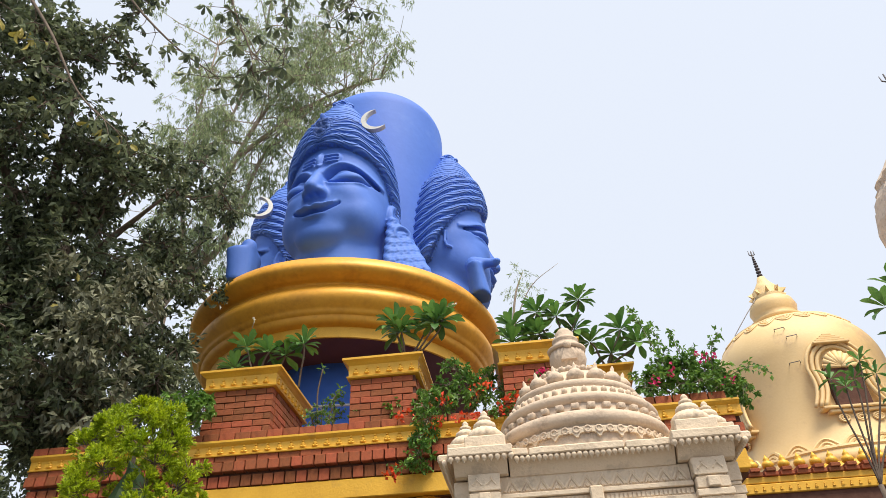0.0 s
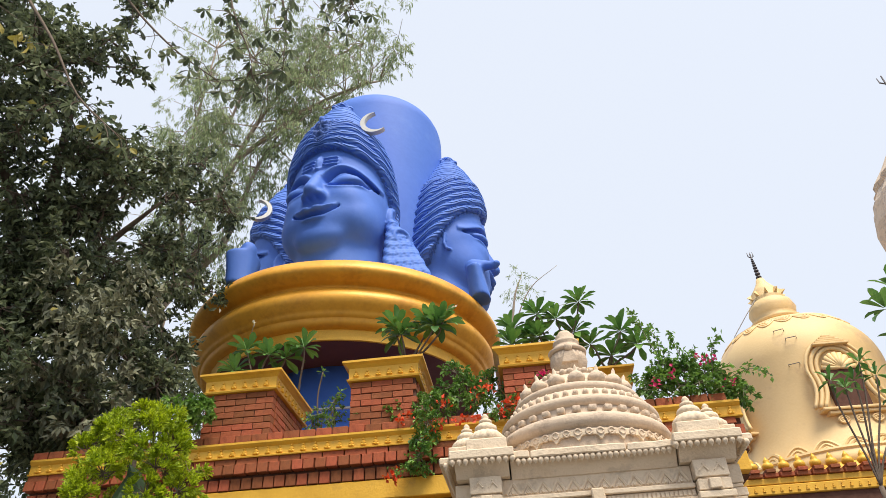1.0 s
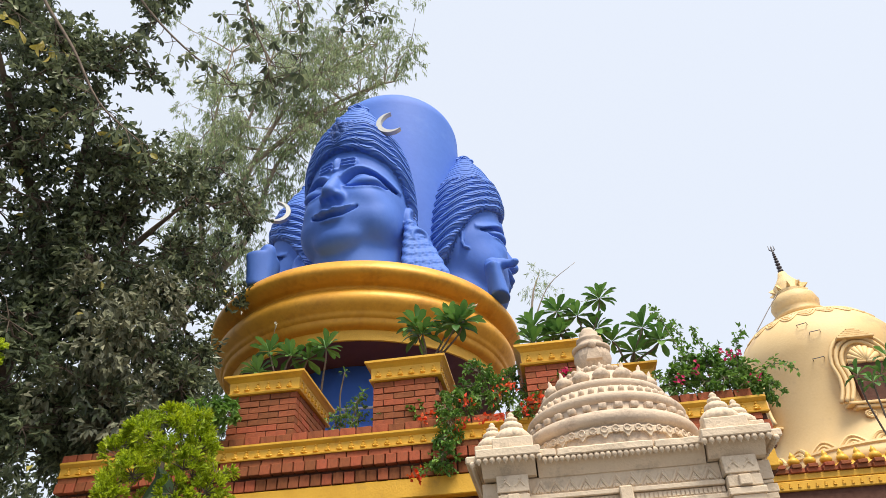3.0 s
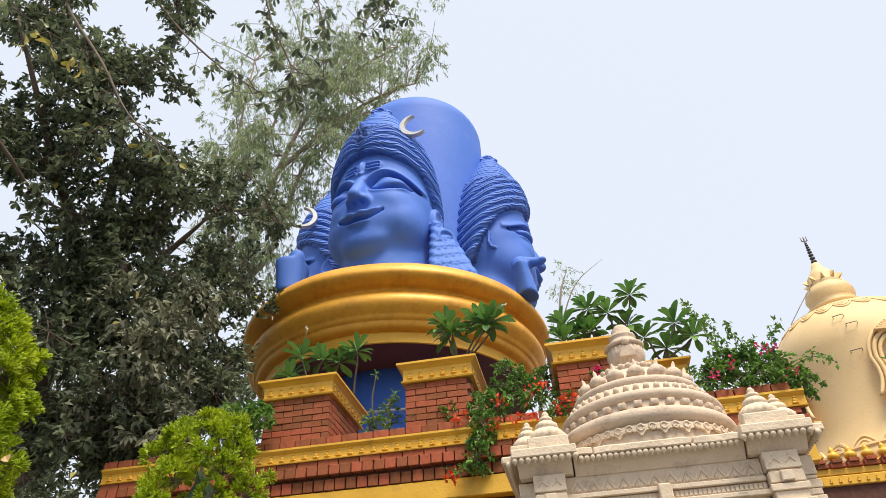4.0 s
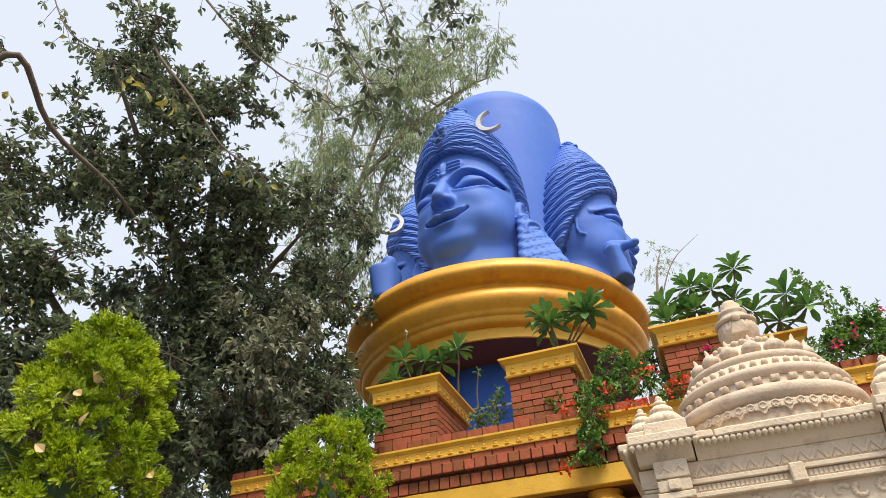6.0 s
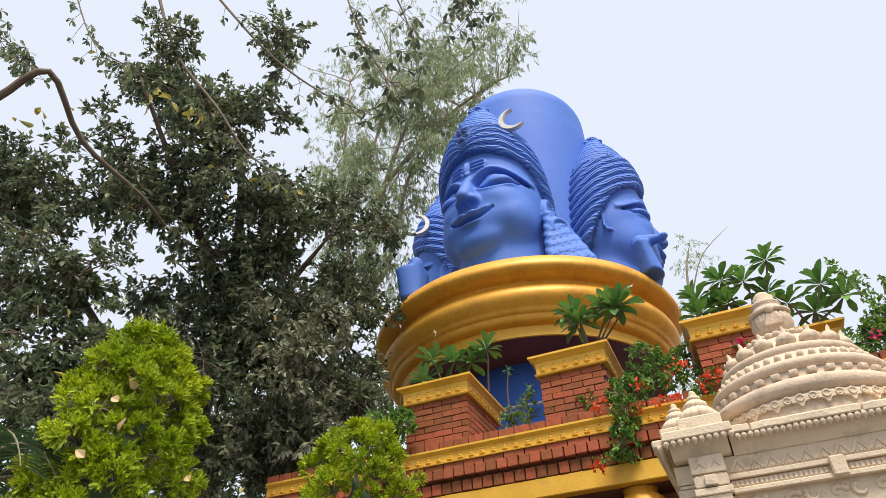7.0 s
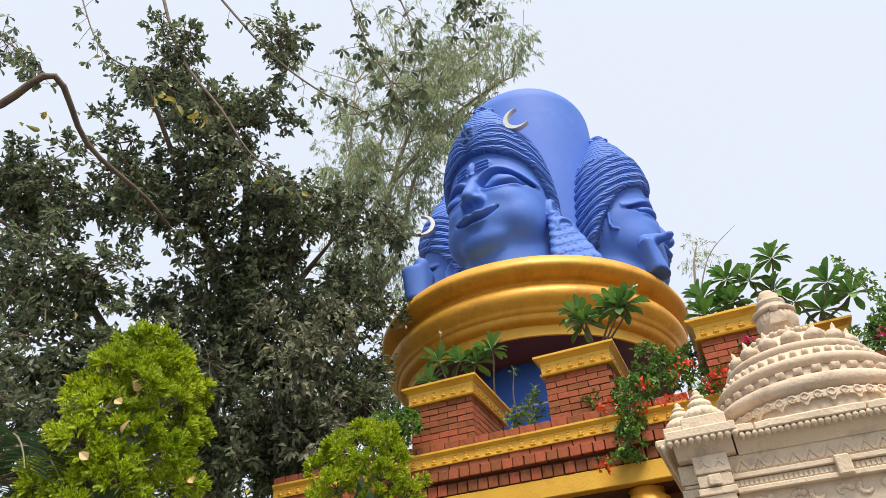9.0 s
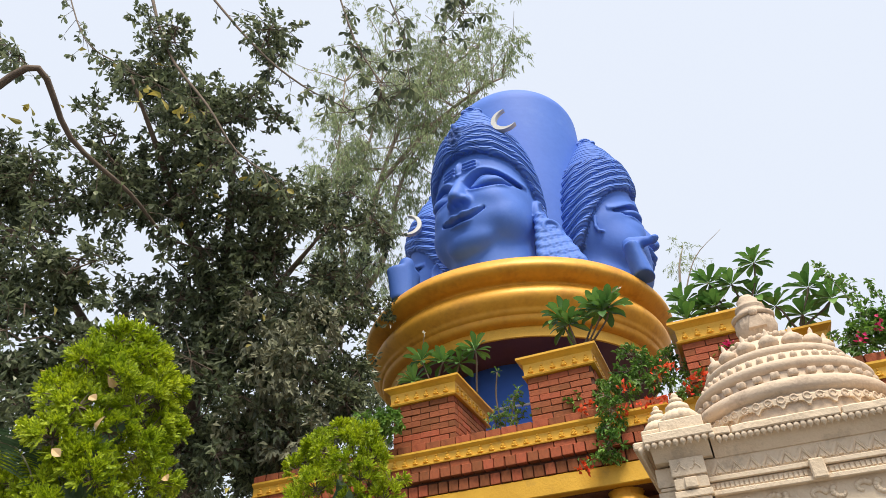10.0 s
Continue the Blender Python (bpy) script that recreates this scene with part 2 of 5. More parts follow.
def smin(a, b, k):
    h = np.clip(0.5 + 0.5 * (b - a) / k, 0, 1)
    return b * (1 - h) + a * h - k * h * (1 - h)


def smax(a, b, k):
    return -smin(-a, -b, k)


def ell(U, Q, Z, c, r):
    x, y, z = (U - c[0]) / r[0], (Q - c[1]) / r[1], (Z - c[2]) / r[2]
    k0 = np.sqrt(x * x + y * y + z * z) + 1e-9
    k1 = np.sqrt((x / r[0]) ** 2 + (y / r[1]) ** 2 + (z / r[2]) ** 2) + 1e-9
    return k0 * (k0 - 1) / k1


def capsule(U, Q, Z, a, b, ra, rb):
    a, b = np.array(a, float), np.array(b, float)
    d = b - a
    t = np.clip(((U - a[0]) * d[0] + (Q - a[1]) * d[1] + (Z - a[2]) * d[2]) / d.dot(d), 0, 1)
    return np.sqrt((U - a[0] - t * d[0]) ** 2 + (Q - a[1] - t * d[1]) ** 2 + (Z - a[2] - t * d[2]) ** 2) - (ra + (rb - ra) * t)


def curve_dist(U, Z, pts):
    """Distance in the face's plane to a polyline of (u, z)."""
    best = np.full(U.shape, 9.0, dtype=np.float32)
    for (a0, a1), (b0, b1) in zip(pts, pts[1:]):
        dx, dz = b0 - a0, b1 - a1
        t = np.clip(((U - a0) * dx + (Z - a1) * dz) / (dx * dx + dz * dz), 0, 1)
        best = np.minimum(best, np.sqrt((U - a0 - t * dx) ** 2 + (Z - a1 - t * dz) ** 2))
    return best


def bez(p0, p1, p2, n=8):
    return [((1 - t) ** 2 * p0[0] + 2 * t * (1 - t) * p1[0] + t * t * p2[0], (1 - t) ** 2 * p0[1] + 2 * t * (1 - t) * p1[1] + t * t * p2[1])
            for t in [i / n for i in range(n + 1)]]


def surface_net(F, origin, h):
    """Vertices and quads of the zero level of a sampled field."""
    s = F < 0
    nx, ny, nz = F.shape
    cs = [s[i:nx - 1 + i, j:ny - 1 + j, k:nz - 1 + k] for i in (0, 1) for j in (0, 1) for k in (0, 1)]
    cnt = sum(c.astype(np.int8) for c in cs)
    cells = np.argwhere((cnt > 0) & (cnt < 8))
    index = np.full((nx - 1, ny - 1, nz - 1), -1, dtype=np.int64)
    index[tuple(cells.T)] = np.arange(len(cells))
    acc, num = np.zeros((len(cells), 3)), np.zeros(len(cells))
    corners = [(i, j, k) for i in (0, 1) for j in (0, 1) for k in (0, 1)]
    for a in corners:
        for ax in range(3):
            if a[ax] == 0:
                b = list(a)
                b[ax] = 1
                fa = F[tuple((cells + a).T)]
                fb = F[tuple((cells + b).T)]
                m = (fa < 0) != (fb < 0)
                t = fa[m] / (fa[m] - fb[m])
                p = np.array(a, float) + t[:, None] * (np.array(b) - np.array(a))
                acc[m] += p
                num[m] += 1
    verts = (cells + acc / num[:, None]) * h + origin
    quads = []
    for ax in range(3):
        lo, hi = [slice(None)] * 3, [slice(None)] * 3
        lo[ax], hi[ax] = slice(0, -1), slice(1, None)
        cross = np.argwhere(s[tuple(lo)] != s[tuple(hi)])
        o1, o2 = [i for i in range(3) if i != ax]
        ok = (cross[:, o1] > 0) & (cross[:, o2] > 0) & (cross[:, o1] < F.shape[o1] - 1) & (cross[:, o2] < F.shape[o2] - 1)
        cross = cross[ok]
        e1, e2 = np.zeros(3, int), np.zeros(3, int)
        e1[o1], e2[o2] = 1, 1
        q = np.stack([index[tuple((cross - e1 - e2).T)], index[tuple((cross - e2).T)], index[tuple(cross.T)], index[tuple((cross - e1).T)]], 1)
        flip = s[tuple(cross.T)] ^ (ax == 1)
        q[~flip] = q[~flip][:, ::-1]
        quads.append(q)
    return verts, np.concatenate(quads)


HEAD_S, HEAD_Z = 0.95, 9.406       # size of one head unit, height of its middle
STX, STY = -2.88, 11.0             # axis of the statue
# place of each head's axis from the statue's, and where it faces
HEADS = (((0.04, -1.66), -103.0), ((1.66, -0.06), 17.0), ((0.10, 1.66), 86.0), ((-1.42, 0.15), 176.0))
COBRAS = (((1.50, -0.98), -10.0), ((-0.58, -2.78), 150.0))


def crown_shape(Z):
    """Half width, front and back of the dressed hair at each height."""
    zs = (-1.9, -0.6, 0.25, 0.78, 1.3, 1.65, 2.05, 2.45, 2.75, 2.95, 3.06)
    a = np.interp(Z, zs, (1.06, 1.12, 1.13, 1.09, 1.01, 0.90, 0.72, 0.52, 0.33, 0.20, 0.05))
    f = np.interp(Z, zs, (0.60, 0.80, 0.98, 1.04, 1.06, 1.02, 0.92, 0.76, 0.58, 0.46, 0.36))
    b = np.interp(Z, zs, (-0.9, -0.9, -0.9, -0.88, -0.80, -0.70, -0.50, -0.25, -0.05, 0.10, 0.20))
    return a, f, b


HAIRLINE = ((0, 1.18), (20, 1.12), (40, 0.97), (55, 0.86), (66, 0.76), (76, 0.62), (85, 0.42), (94, 0.18), (103, -0.12), (112, -0.45), (125, -0.65), (180, -0.80))


def hair_coords(U, Q, Z):
    """Distance above the hairline, the bent phase of the rolled locks, the angle round the head and the height of the beads."""
    phi = np.arctan2(np.abs(U), Q)
    deg, hz = np.radians([p[0] for p in HAIRLINE]), [p[1] for p in HAIRLINE]
    line = np.interp(phi, deg, hz)
    slope = (np.interp(phi + 0.08, deg, hz) - np.interp(phi - 0.08, deg, hz)) / 0.16
    rise = (Z - line) / np.sqrt(1 + slope ** 2)
    flow = Z - np.interp(phi, np.radians((0, 40, 90, 130, 180)), (1.18, 0.98, 0.42, 0.0, -0.3))
    roll = flow / (1.06 - 0.80 * np.exp(-(np.abs(U) / 0.24) ** 1.3))
    return rise, roll, phi, 1.96 - 0.20 * (1 - np.cos(phi))


def strand_phase(U, Q, Z):
    rise, roll, phi, beads = hair_coords(U, Q, Z)
    swept = 120 * roll + 60 * phi * np.exp(-(phi / 0.8) ** 2) + 2.6 * np.sin(13 * phi + 5 * roll) + 3.0
    return np.where(Z > beads, 95 * (Z + 0.35 * U + 0.03 * np.sin(9 * U)), swept)


def head_field(U, Q, Z):
    """One carved head: u across, q towards its front, z up, in units of HEAD_S."""
    A = np.abs(U)
    front = Q > 0.2
    # skull, cheeks, jaw, chin, neck
    face = ell(U, Q, Z, (0, 0.08, 0.12), (1.0, 0.93, 1.25))
    face = smin(face, ell(U, Q, Z, (0, 0.10, 0.72), (0.97, 0.88, 1.15)), 0.12)
    face = smin(face, ell(A, Q, Z, (0.50, 0.36, -0.42), (0.45, 0.52, 0.52)), 0.18)
    face = smin(face, ell(A, Q, Z, (0.40, 0.62, -0.06), (0.36, 0.34, 0.32)), 0.15)
    face = smin(face, ell(U, Q, Z, (0, 0.76, -0.86), (0.44, 0.25, 0.28)), 0.26)
    face = smin(face, ell(U, Q, Z, (0, 0.76, -0.46), (0.50, 0.27, 0.32)), 0.2)
    face = smin(face, capsule(U, Q, Z, (0, -0.10, -2.0), (0, 0.0, -0.5), 0.84, 0.78), 0.10)
    # eye hollows, domed closed lids, lash line, crease and brow
    face = smax(face, -ell(A, Q, Z, (0.47, 1.10, 0.35), (0.38, 0.22, 0.17)), 0.10)
    face = smin(face, ell(A, Q, Z, (0.48, 0.64, 0.27), (0.34, 0.32, 0.20)), 0.05)
    crease = curve_dist(A, Z, bez((0.17, 0.32), (0.47, 0.78), (0.92, 0.26)))
    face = face + np.where(front, 0.10 * np.exp(-(crease / 0.034) ** 2), 0)
    brow = curve_dist(A, Z, bez((0.12, 0.41), (0.46, 0.92), (0.99, 0.29)))
    face = face - np.where(front, 0.055 * np.exp(-(brow / 0.045) ** 2), 0)
    lash = curve_dist(A, Z, bez((0.18, 0.24), (0.48, 0.08), (0.83, 0.23)))
    face = face + np.where(front, 0.085 * np.exp(-(lash / 0.026) ** 2), 0)
    low = curve_dist(A, Z, bez((0.20, 0.175), (0.48, 0.01), (0.80, 0.17)))
    face = face - np.where(front, 0.022 * np.exp(-(low / 0.035) ** 2), 0)
    # nose: straight bridge, blunt tip, flat underside, wings
    nose = capsule(U, Q, Z, (0, 0.92, 0.52), (0, 1.18, -0.03), 0.11, 0.13)
    nose = smin(nose, ell(A, Q, Z, (0.135, 1.03, -0.10), (0.11, 0.16, 0.115)), 0.06)
    nose = smin(nose, ell(U, Q, Z, (0, 0.98, 0.02), (0.16, 0.20, 0.26)), 0.08)
    under = (-0.13 - 0.30 * (1.22 - Q)) - Z
    nose = smax(nose, under, 0.03)
    face = smin(face, nose, 0.08)
    face = smax(face, -ell(A, Q, Z, (0.075, 1.12, -0.19), (0.045, 0.075, 0.045)), 0.02)
    # lips: overhanging upper bow, full lower lip, upturned corners
    lift = 0.15 * (A / 0.42) ** 2
    up = ell(U, Q, Z - lift, (0, 0.92, -0.455), (0.42, 0.23, 0.058))
    up = smin(up, ell(A, Q, Z, (0.10, 1.00, -0.425), (0.13, 0.17, 0.055)), 0.05)
    down = ell(U, Q, Z - lift * 0.8, (0, 0.90, -0.61), (0.30, 0.19, 0.068))
    face = smin(face, smin(up, down, 0.01), 0.025)
    gap = np.abs(Z - lift - (-0.535 + 0.03 * np.exp(-(A / 0.06) ** 2)))
    face = face + np.where((Q > 0.75) & (A < 0.47), 0.08 * np.exp(-(gap / 0.024) ** 2), 0)
    face = smax(face, -ell(U, Q, Z, (0, 1.16, -0.745), (0.24, 0.12, 0.05)), 0.10)
    face = smax(face, -ell(U, Q, Z, (0, 1.17, -0.315), (0.045, 0.06, 0.09)), 0.04)
    # forehead mark: three bars joined at the ends, an upright leaf and a small cup
    bars = np.full(U.shape, 9.0, dtype=np.float32)
    for zz in (0.70, 0.79, 0.88):
        bars = np.minimum(bars, curve_dist(A, Z, [(0.11, zz), (0.37, zz + 0.01)]))
    bars = np.minimum(bars, curve_dist(A, Z, bez((0.37, 0.70), (0.43, 0.79), (0.37, 0.89))))
    face = face - np.where(front, 0.05 * np.clip(1.5 - bars / 0.02, 0, 1), 0)
    leaf = np.sqrt((U / 0.06) ** 2 + ((Z - 0.80) / 0.18) ** 2)
    face = face - np.where(front, 0.085 * np.clip(1.4 - leaf, 0, 1), 0)
    cup = curve_dist(U, Z, bez((-0.12, 0.68), (0, 0.52), (0.12, 0.68)))
    face = face - np.where(front, 0.035 * np.clip(1.6 - cup / 0.022, 0, 1), 0)
    # hair: rolled locks swept from the parting, then coiled upwards to a peak
    a, f, b = crown_shape(Z)
    mid, half = (f + b) / 2, (f - b) / 2
    rad = np.sqrt((U / a) ** 2 + ((Q - mid) / half) ** 2)
    hair = (rad - 1) * np.minimum(a, half) * 0.9
    rise, roll, phi, bead_z = hair_coords(U, Q, Z)
    locks = 0.080 * np.sqrt(np.abs(np.sin(math.pi * roll / 0.20 + 0.5 * np.sin(3 * phi)))) - 0.030 - 0.06 * np.exp(-np.clip(rise, 0, None) / 0.06)
    coils = 0.022 * np.abs(np.sin((Z + 0.30 * U) * 15)) - 0.008
    hair = hair - np.where(Z < bead_z, locks, coils)
    hair = smax(hair, Z - 3.06, 0.05)
    hair = smax(hair, -rise, 0.04)
    # knob, its curls, string of beads, brow jewels
    hair = smin(hair, ell(U, Q, Z, (0, 0.28, 3.03), (0.19, 0.19, 0.15)), 0.03)
    for k in range(6):
        t = k * math.pi / 3
        hair = np.minimum(hair, ell(U, Q, Z, (0.19 * math.cos(t), 0.28 + 0.19 * math.sin(t), 2.98), (0.07, 0.07, 0.075)))
    for i in range(-15, 16):
        t = i * 0.132
        zb = 1.96 - 0.20 * (1 - math.cos(t))
        ab, fb, bb = crown_shape(zb)
        c = (ab * math.sin(t), (fb + bb) / 2 + (fb - bb) / 2 * math.cos(t), zb)
        hair = np.minimum(hair, ell(U, Q, Z, c, (0.052, 0.052, 0.048)))
    spin = np.arctan2(U, Z - 1.80)
    jewel = ell(U, Q, Z, (0, 0.99, 1.80), (0.15, 0.09, 0.17)) - 0.022 * np.sin(spin * 6 + 14 * np.sqrt(U ** 2 + (Z - 1.8) ** 2))
    hair = smin(hair, jewel, 0.02)
    hair = smin(hair, ell(U, Q, Z, (0, 1.04, 1.97), (0.06, 0.07, 0.08)), 0.03)
    hair = np.minimum(hair, ell(U, Q, Z, (0, 1.07, 1.55), (0.07, 0.06, 0.07)))
    hair = np.minimum(hair, ell(A, Q, Z, (0.12, 1.03, 1.64), (0.06, 0.06, 0.06)))
    d = smin(face, hair, 0.015)
    is_hair = (hair < face) & (rise > 0.0) & (np.abs(Z - bead_z) > 0.06)
    # hooked sideburns; on one side the ear, its ring and the twisted coils that fall behind the ear
    ear = ell(U, Q, Z, (1.01, -0.14, -0.16), (0.13, 0.20, 0.36))
    ear = smax(ear, -ell(U, Q, Z, (1.13, -0.11, -0.12), (0.08, 0.11, 0.22)), 0.03)
    d = smin(d, ear, 0.03)
    for p0, p1 in (((1.0, -0.06, 0.10), (1.01, -0.08, -0.16)), ((1.01, -0.08, -0.16), (1.0, -0.04, -0.26)), ((1.0, -0.04, -0.26), (0.985, 0.04, -0.27))):
        d = smin(d, capsule(A, Q, Z, p0, p1, 0.035, 0.028), 0.01)
    n1 = ((U - 1.25) * 0.80 + (Q + 0.06) * 0.60)
    t1 = (-(U - 1.25) * 0.60 + (Q + 0.06) * 0.80)
    ring = np.sqrt((np.sqrt(t1 ** 2 + (Z + 0.62) ** 2) - 0.16) ** 2 + n1 ** 2) - 0.042
    d = np.minimum(d, ring)
    for k in range(5):
        lock = capsule(U, Q, Z, (1.06 + 0.06 * k, -0.05 - 0.06 * k, -0.30 - 0.10 * k), (1.10 + 0.165 * k, 0.22 - 0.10 * k, -1.80), 0.11, 0.12)
        lock = lock - 0.009 * np.sin(34 * (Z + 0.5 * Q + 0.6 * U + 0.13 * k)) - 0.006 * np.sin(80 * (Z - 0.5 * U))
        d = smin(d, lock, 0.02)
    return d, is_hair


def field_mesh(fn, lo, hi, h):
    """Surface of a field over a box of the given corners."""
    axes = [np.arange(a, b, h, dtype=np.float32) for a, b in zip(lo, hi)]
    grid = np.meshgrid(*axes, indexing="ij")
    out = fn(*grid)
    field, extra = out if isinstance(out, tuple) else (out, None)
    verts, quads = surface_net(field.astype(np.float32), np.array(lo, float), h)
    if extra is not None:
        near = np.clip(np.rint((verts - np.array(lo)) / h).astype(int), 0, np.array(field.shape) - 1)
        extra = extra[tuple(near.T)]
    return verts, quads, extra


def cobra_field(U, Q, Z):
    """A cupped hood that flares upwards with a blunt snout leaning out of its top."""
    Qc = Q - 0.55 * U * U
    wide = 0.24 + 0.15 * np.clip((Z + 1.75) / 0.75, 0, 1) ** 1.5
    thick = 0.19 - 0.04 * np.clip((Z + 1.75) / 0.75, 0, 1)
    body = (np.sqrt((U / wide) ** 2 + ((Qc - 1.0 + 0.12 * (Z + 1.3)) / thick) ** 2) - 1) * 0.15
    body = smax(body, Z + 0.96 + 0.10 * (U / 0.4) ** 2, 0.06)
    ridge = capsule(U, Q, Z, (0, 0.93, -1.7), (0, 0.90, -0.92), 0.07, 0.09)
    snout = capsule(U, Q, Z, (0, 0.95, -0.88), (0, 1.36, -0.97), 0.13, 0.075)
    snout = smin(snout, ell(U, Q, Z, (0, 1.39, -0.94), (0.10, 0.08, 0.05)), 0.03)
    return smax(smin(smin(body, ridge, 0.06), snout, 0.10), -1.66 - Z, 0.02)


def statue_mesh():
    hv, hf, is_hair = field_mesh(head_field, (-2.06, -0.95, -1.78), (2.07, 1.46, 3.28), 0.0225)
    cv, cf, _ = field_mesh(cobra_field, (-0.62, 0.55, -1.9), (0.62, 1.55, -0.62), 0.035)
    phase = np.where(is_hair, strand_phase(hv[:, 0], hv[:, 1], hv[:, 2]), 0)
    allv, allf, strands, base = [], [], [], 0

    def put(v, f, s, at, facing):
        nonlocal base
        t = radians(facing)
        u, q = v[:, 0] * HEAD_S, v[:, 1] * HEAD_S
        allv.append(np.stack([at[0] + q * math.cos(t) - u * math.sin(t), at[1] + q * math.sin(t) + u * math.cos(t), HEAD_Z + v[:, 2] * HEAD_S], 1))
        allf.append(f + base)
        strands.append(s)
        base += len(v)

    for at, facing in HEADS:
        put(hv, hf, phase, at, facing)
    for at, facing in COBRAS:
        put(cv, cf, np.zeros(len(cv)), at, facing)
    # the tall rounded pillar behind the heads
    prof = [(1.30, 7.88), (1.40, 9.0), (1.47, 10.5), (1.50, 12.0)] + [(1.502 * math.cos(t), 12.987 + 1.02 * math.sin(t)) for t in np.linspace(0, math.pi / 2 - 0.02, 26)]
    n = 120
    pv = np.array([[0.29 + r * math.cos(2 * math.pi * i / n), 0.05 + r * math.sin(2 * math.pi * i / n), zz] for r, zz in prof for i in range(n)])
    pf = np.array([[j * n + i, j * n + (i + 1) % n, (j + 1) * n + (i + 1) % n, (j + 1) * n + i] for j in range(len(prof) - 1) for i in range(n)])
    allv.append(pv)
    allf.append(pf + base)
    strands.append(np.zeros(len(pv)))
    me = bpy.data.meshes.new("statue")
    me.from_pydata(np.concatenate(allv).tolist(), [], np.concatenate(allf).tolist())
    strand = me.attributes.new("strand", "FLOAT", "POINT")
    strand.data.foreach_set("value", np.concatenate(strands).astype(np.float32))
    return me


statue = part("statue", statue_mesh(), BLUE, smooth=True)
statue.location = (STX, STY, 0)
tagged(statue, "large blue-painted statue of four heads round a rounded pillar", "statue")


def crescent(at, radius, facing, spin):
    """A flat thick crescent, its horns up."""
    bm = bmesh.new()
    n = 28
    outer, inner = [], []
    for k in range(n):
        t = radians(-115 + 230 * k / (n - 1))
        outer.append((radius * math.cos(t), radius * math.sin(t)))
    r2 = 0.919 * radius
    lim = math.atan2(0.906, -0.423 + 0.27)
    for k in range(n):
        t = -lim + 2 * lim * k / (n - 1)
        inner.append((-0.27 * radius + r2 * math.cos(t), 0.99 * r2 * math.sin(t)))
    turn = radians(spin)
    outer, inner = [[(x * math.cos(turn) - z2 * math.sin(turn), x * math.sin(turn) + z2 * math.cos(turn)) for x, z2 in c] for c in (outer, inner)]
    sets = []
    for d in (-0.05, 0.05):
        sets.append(([bm.verts.new((x, d, z2)) for x, z2 in outer], [bm.verts.new((x, d, z2)) for x, z2 in inner]))
    (o0, i0), (o1, i1) = sets
    for k in range(n - 1):
        bm.faces.new((o0[k], o0[k + 1], i0[k + 1], i0[k]))
        bm.faces.new((o1[k], i1[k], i1[k + 1], o1[k + 1]))
        bm.faces.new((o0[k], o1[k], o1[k + 1], o0[k + 1]))
        bm.faces.new((i0[k], i0[k + 1], i1[k + 1], i1[k]))
    for k in (0, n - 1):
        bm.faces.new((o0[k], i0[k], i1[k], o1[k]))
    ob = part("crescent_ornament", bm, SILVER)
    ob.matrix_world = Matrix.Translation(at) @ Matrix.Rotation(facing, 4, "Z")
    return tagged(ob, "silver-painted crescent moon ornament fixed on the blue statue", "ornament", group="crescents on the statue")


crescent((-2.10, 8.60, 11.23), 0.27, 0.0, 203)
crescent((-4.79, 10.00, 10.62), 0.26, radians(15), 345)

# ---- terrace front ----
Y0 = 6.6                       # front plane of the terrace
XL, XR = -5.30, 2.20
terrace = thing("terrace_building", "brick terrace building with yellow beam and moulded parapet", "building")
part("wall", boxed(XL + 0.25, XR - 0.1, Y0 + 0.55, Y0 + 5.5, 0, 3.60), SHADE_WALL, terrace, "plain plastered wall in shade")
part("roof_slab", boxed(XL + 0.1, XR - 0.05, Y0 + 0.16, Y0 + 5.5, 3.60, 4.22), MORTAR, terrace)
part("beam", boxed(XL + 0.02, XR - 0.06, Y0 + 0.03, Y0 + 0.40, 3.61, 3.80, bevel=0.008), OCHRE, terrace, "smooth yellow-painted beam")
part("brick_core", boxed(XL + 0.05, XR - 0.02, Y0 + 0.06, Y0 + 0.30, 3.802, 4.30), MORTAR, terrace)
mould_outline = [(Y0 + 0.05, 4.127), (Y0 - 0.012, 4.127), (Y0 - 0.015, 4.14), (Y0 + 0.006, 4.150), (Y0 + 0.006, 4.235), (Y0 - 0.012, 4.25), (Y0 - 0.03, 4.270),
                 (Y0 - 0.03, 4.292), (Y0 + 0.05, 4.292)]
moulding = part("moulding", extrude_profile(mould_outline, XL, XR), OCHRE, terrace, "yellow-painted moulding with small raised motifs")


def motif_mesh():
    """A small plain raised seated motif, about 8 cm high, its back at y = 0."""
    b = bmesh.new()
    ball(b, (0, 0, 0.012), 0.036, 1, (1.0, 0.65, 0.42))
    ball(b, (0, 0, 0.036), 0.021, 1, (1.0, 0.85, 1.2))
    ball(b, (0.017, -0.002, 0.034), 0.009, 1)
    ball(b, (-0.017, -0.002, 0.034), 0.009, 1)
    ball(b, (0, -0.004, 0.068), 0.0135, 1)
    me = bpy.data.meshes.new("motif")
    b.to_mesh(me)
    b.free()
    me.materials.append(OCHRE)
    return me


MOTIF = motif_mesh()


def motifs(parent, xs, y, z2, turn=0.0, along="x"):
    for s in xs:
        ob = new("motif", MOTIF)
        ob.parent = parent
        x, yy = (s, y) if along == "x" else (y, s)
        ob.matrix_local = Matrix.Translation((x, yy, z2)) @ Matrix.Rotation(turn, 4, "Z") @ Matrix.Diagonal((random.uniform(0.95, 1.15), 1, random.uniform(0.92, 1.08), 1))


motifs(moulding, np.arange(XL + 0.10, XR - 0.05, 0.128), Y0 + 0.004, 4.155)


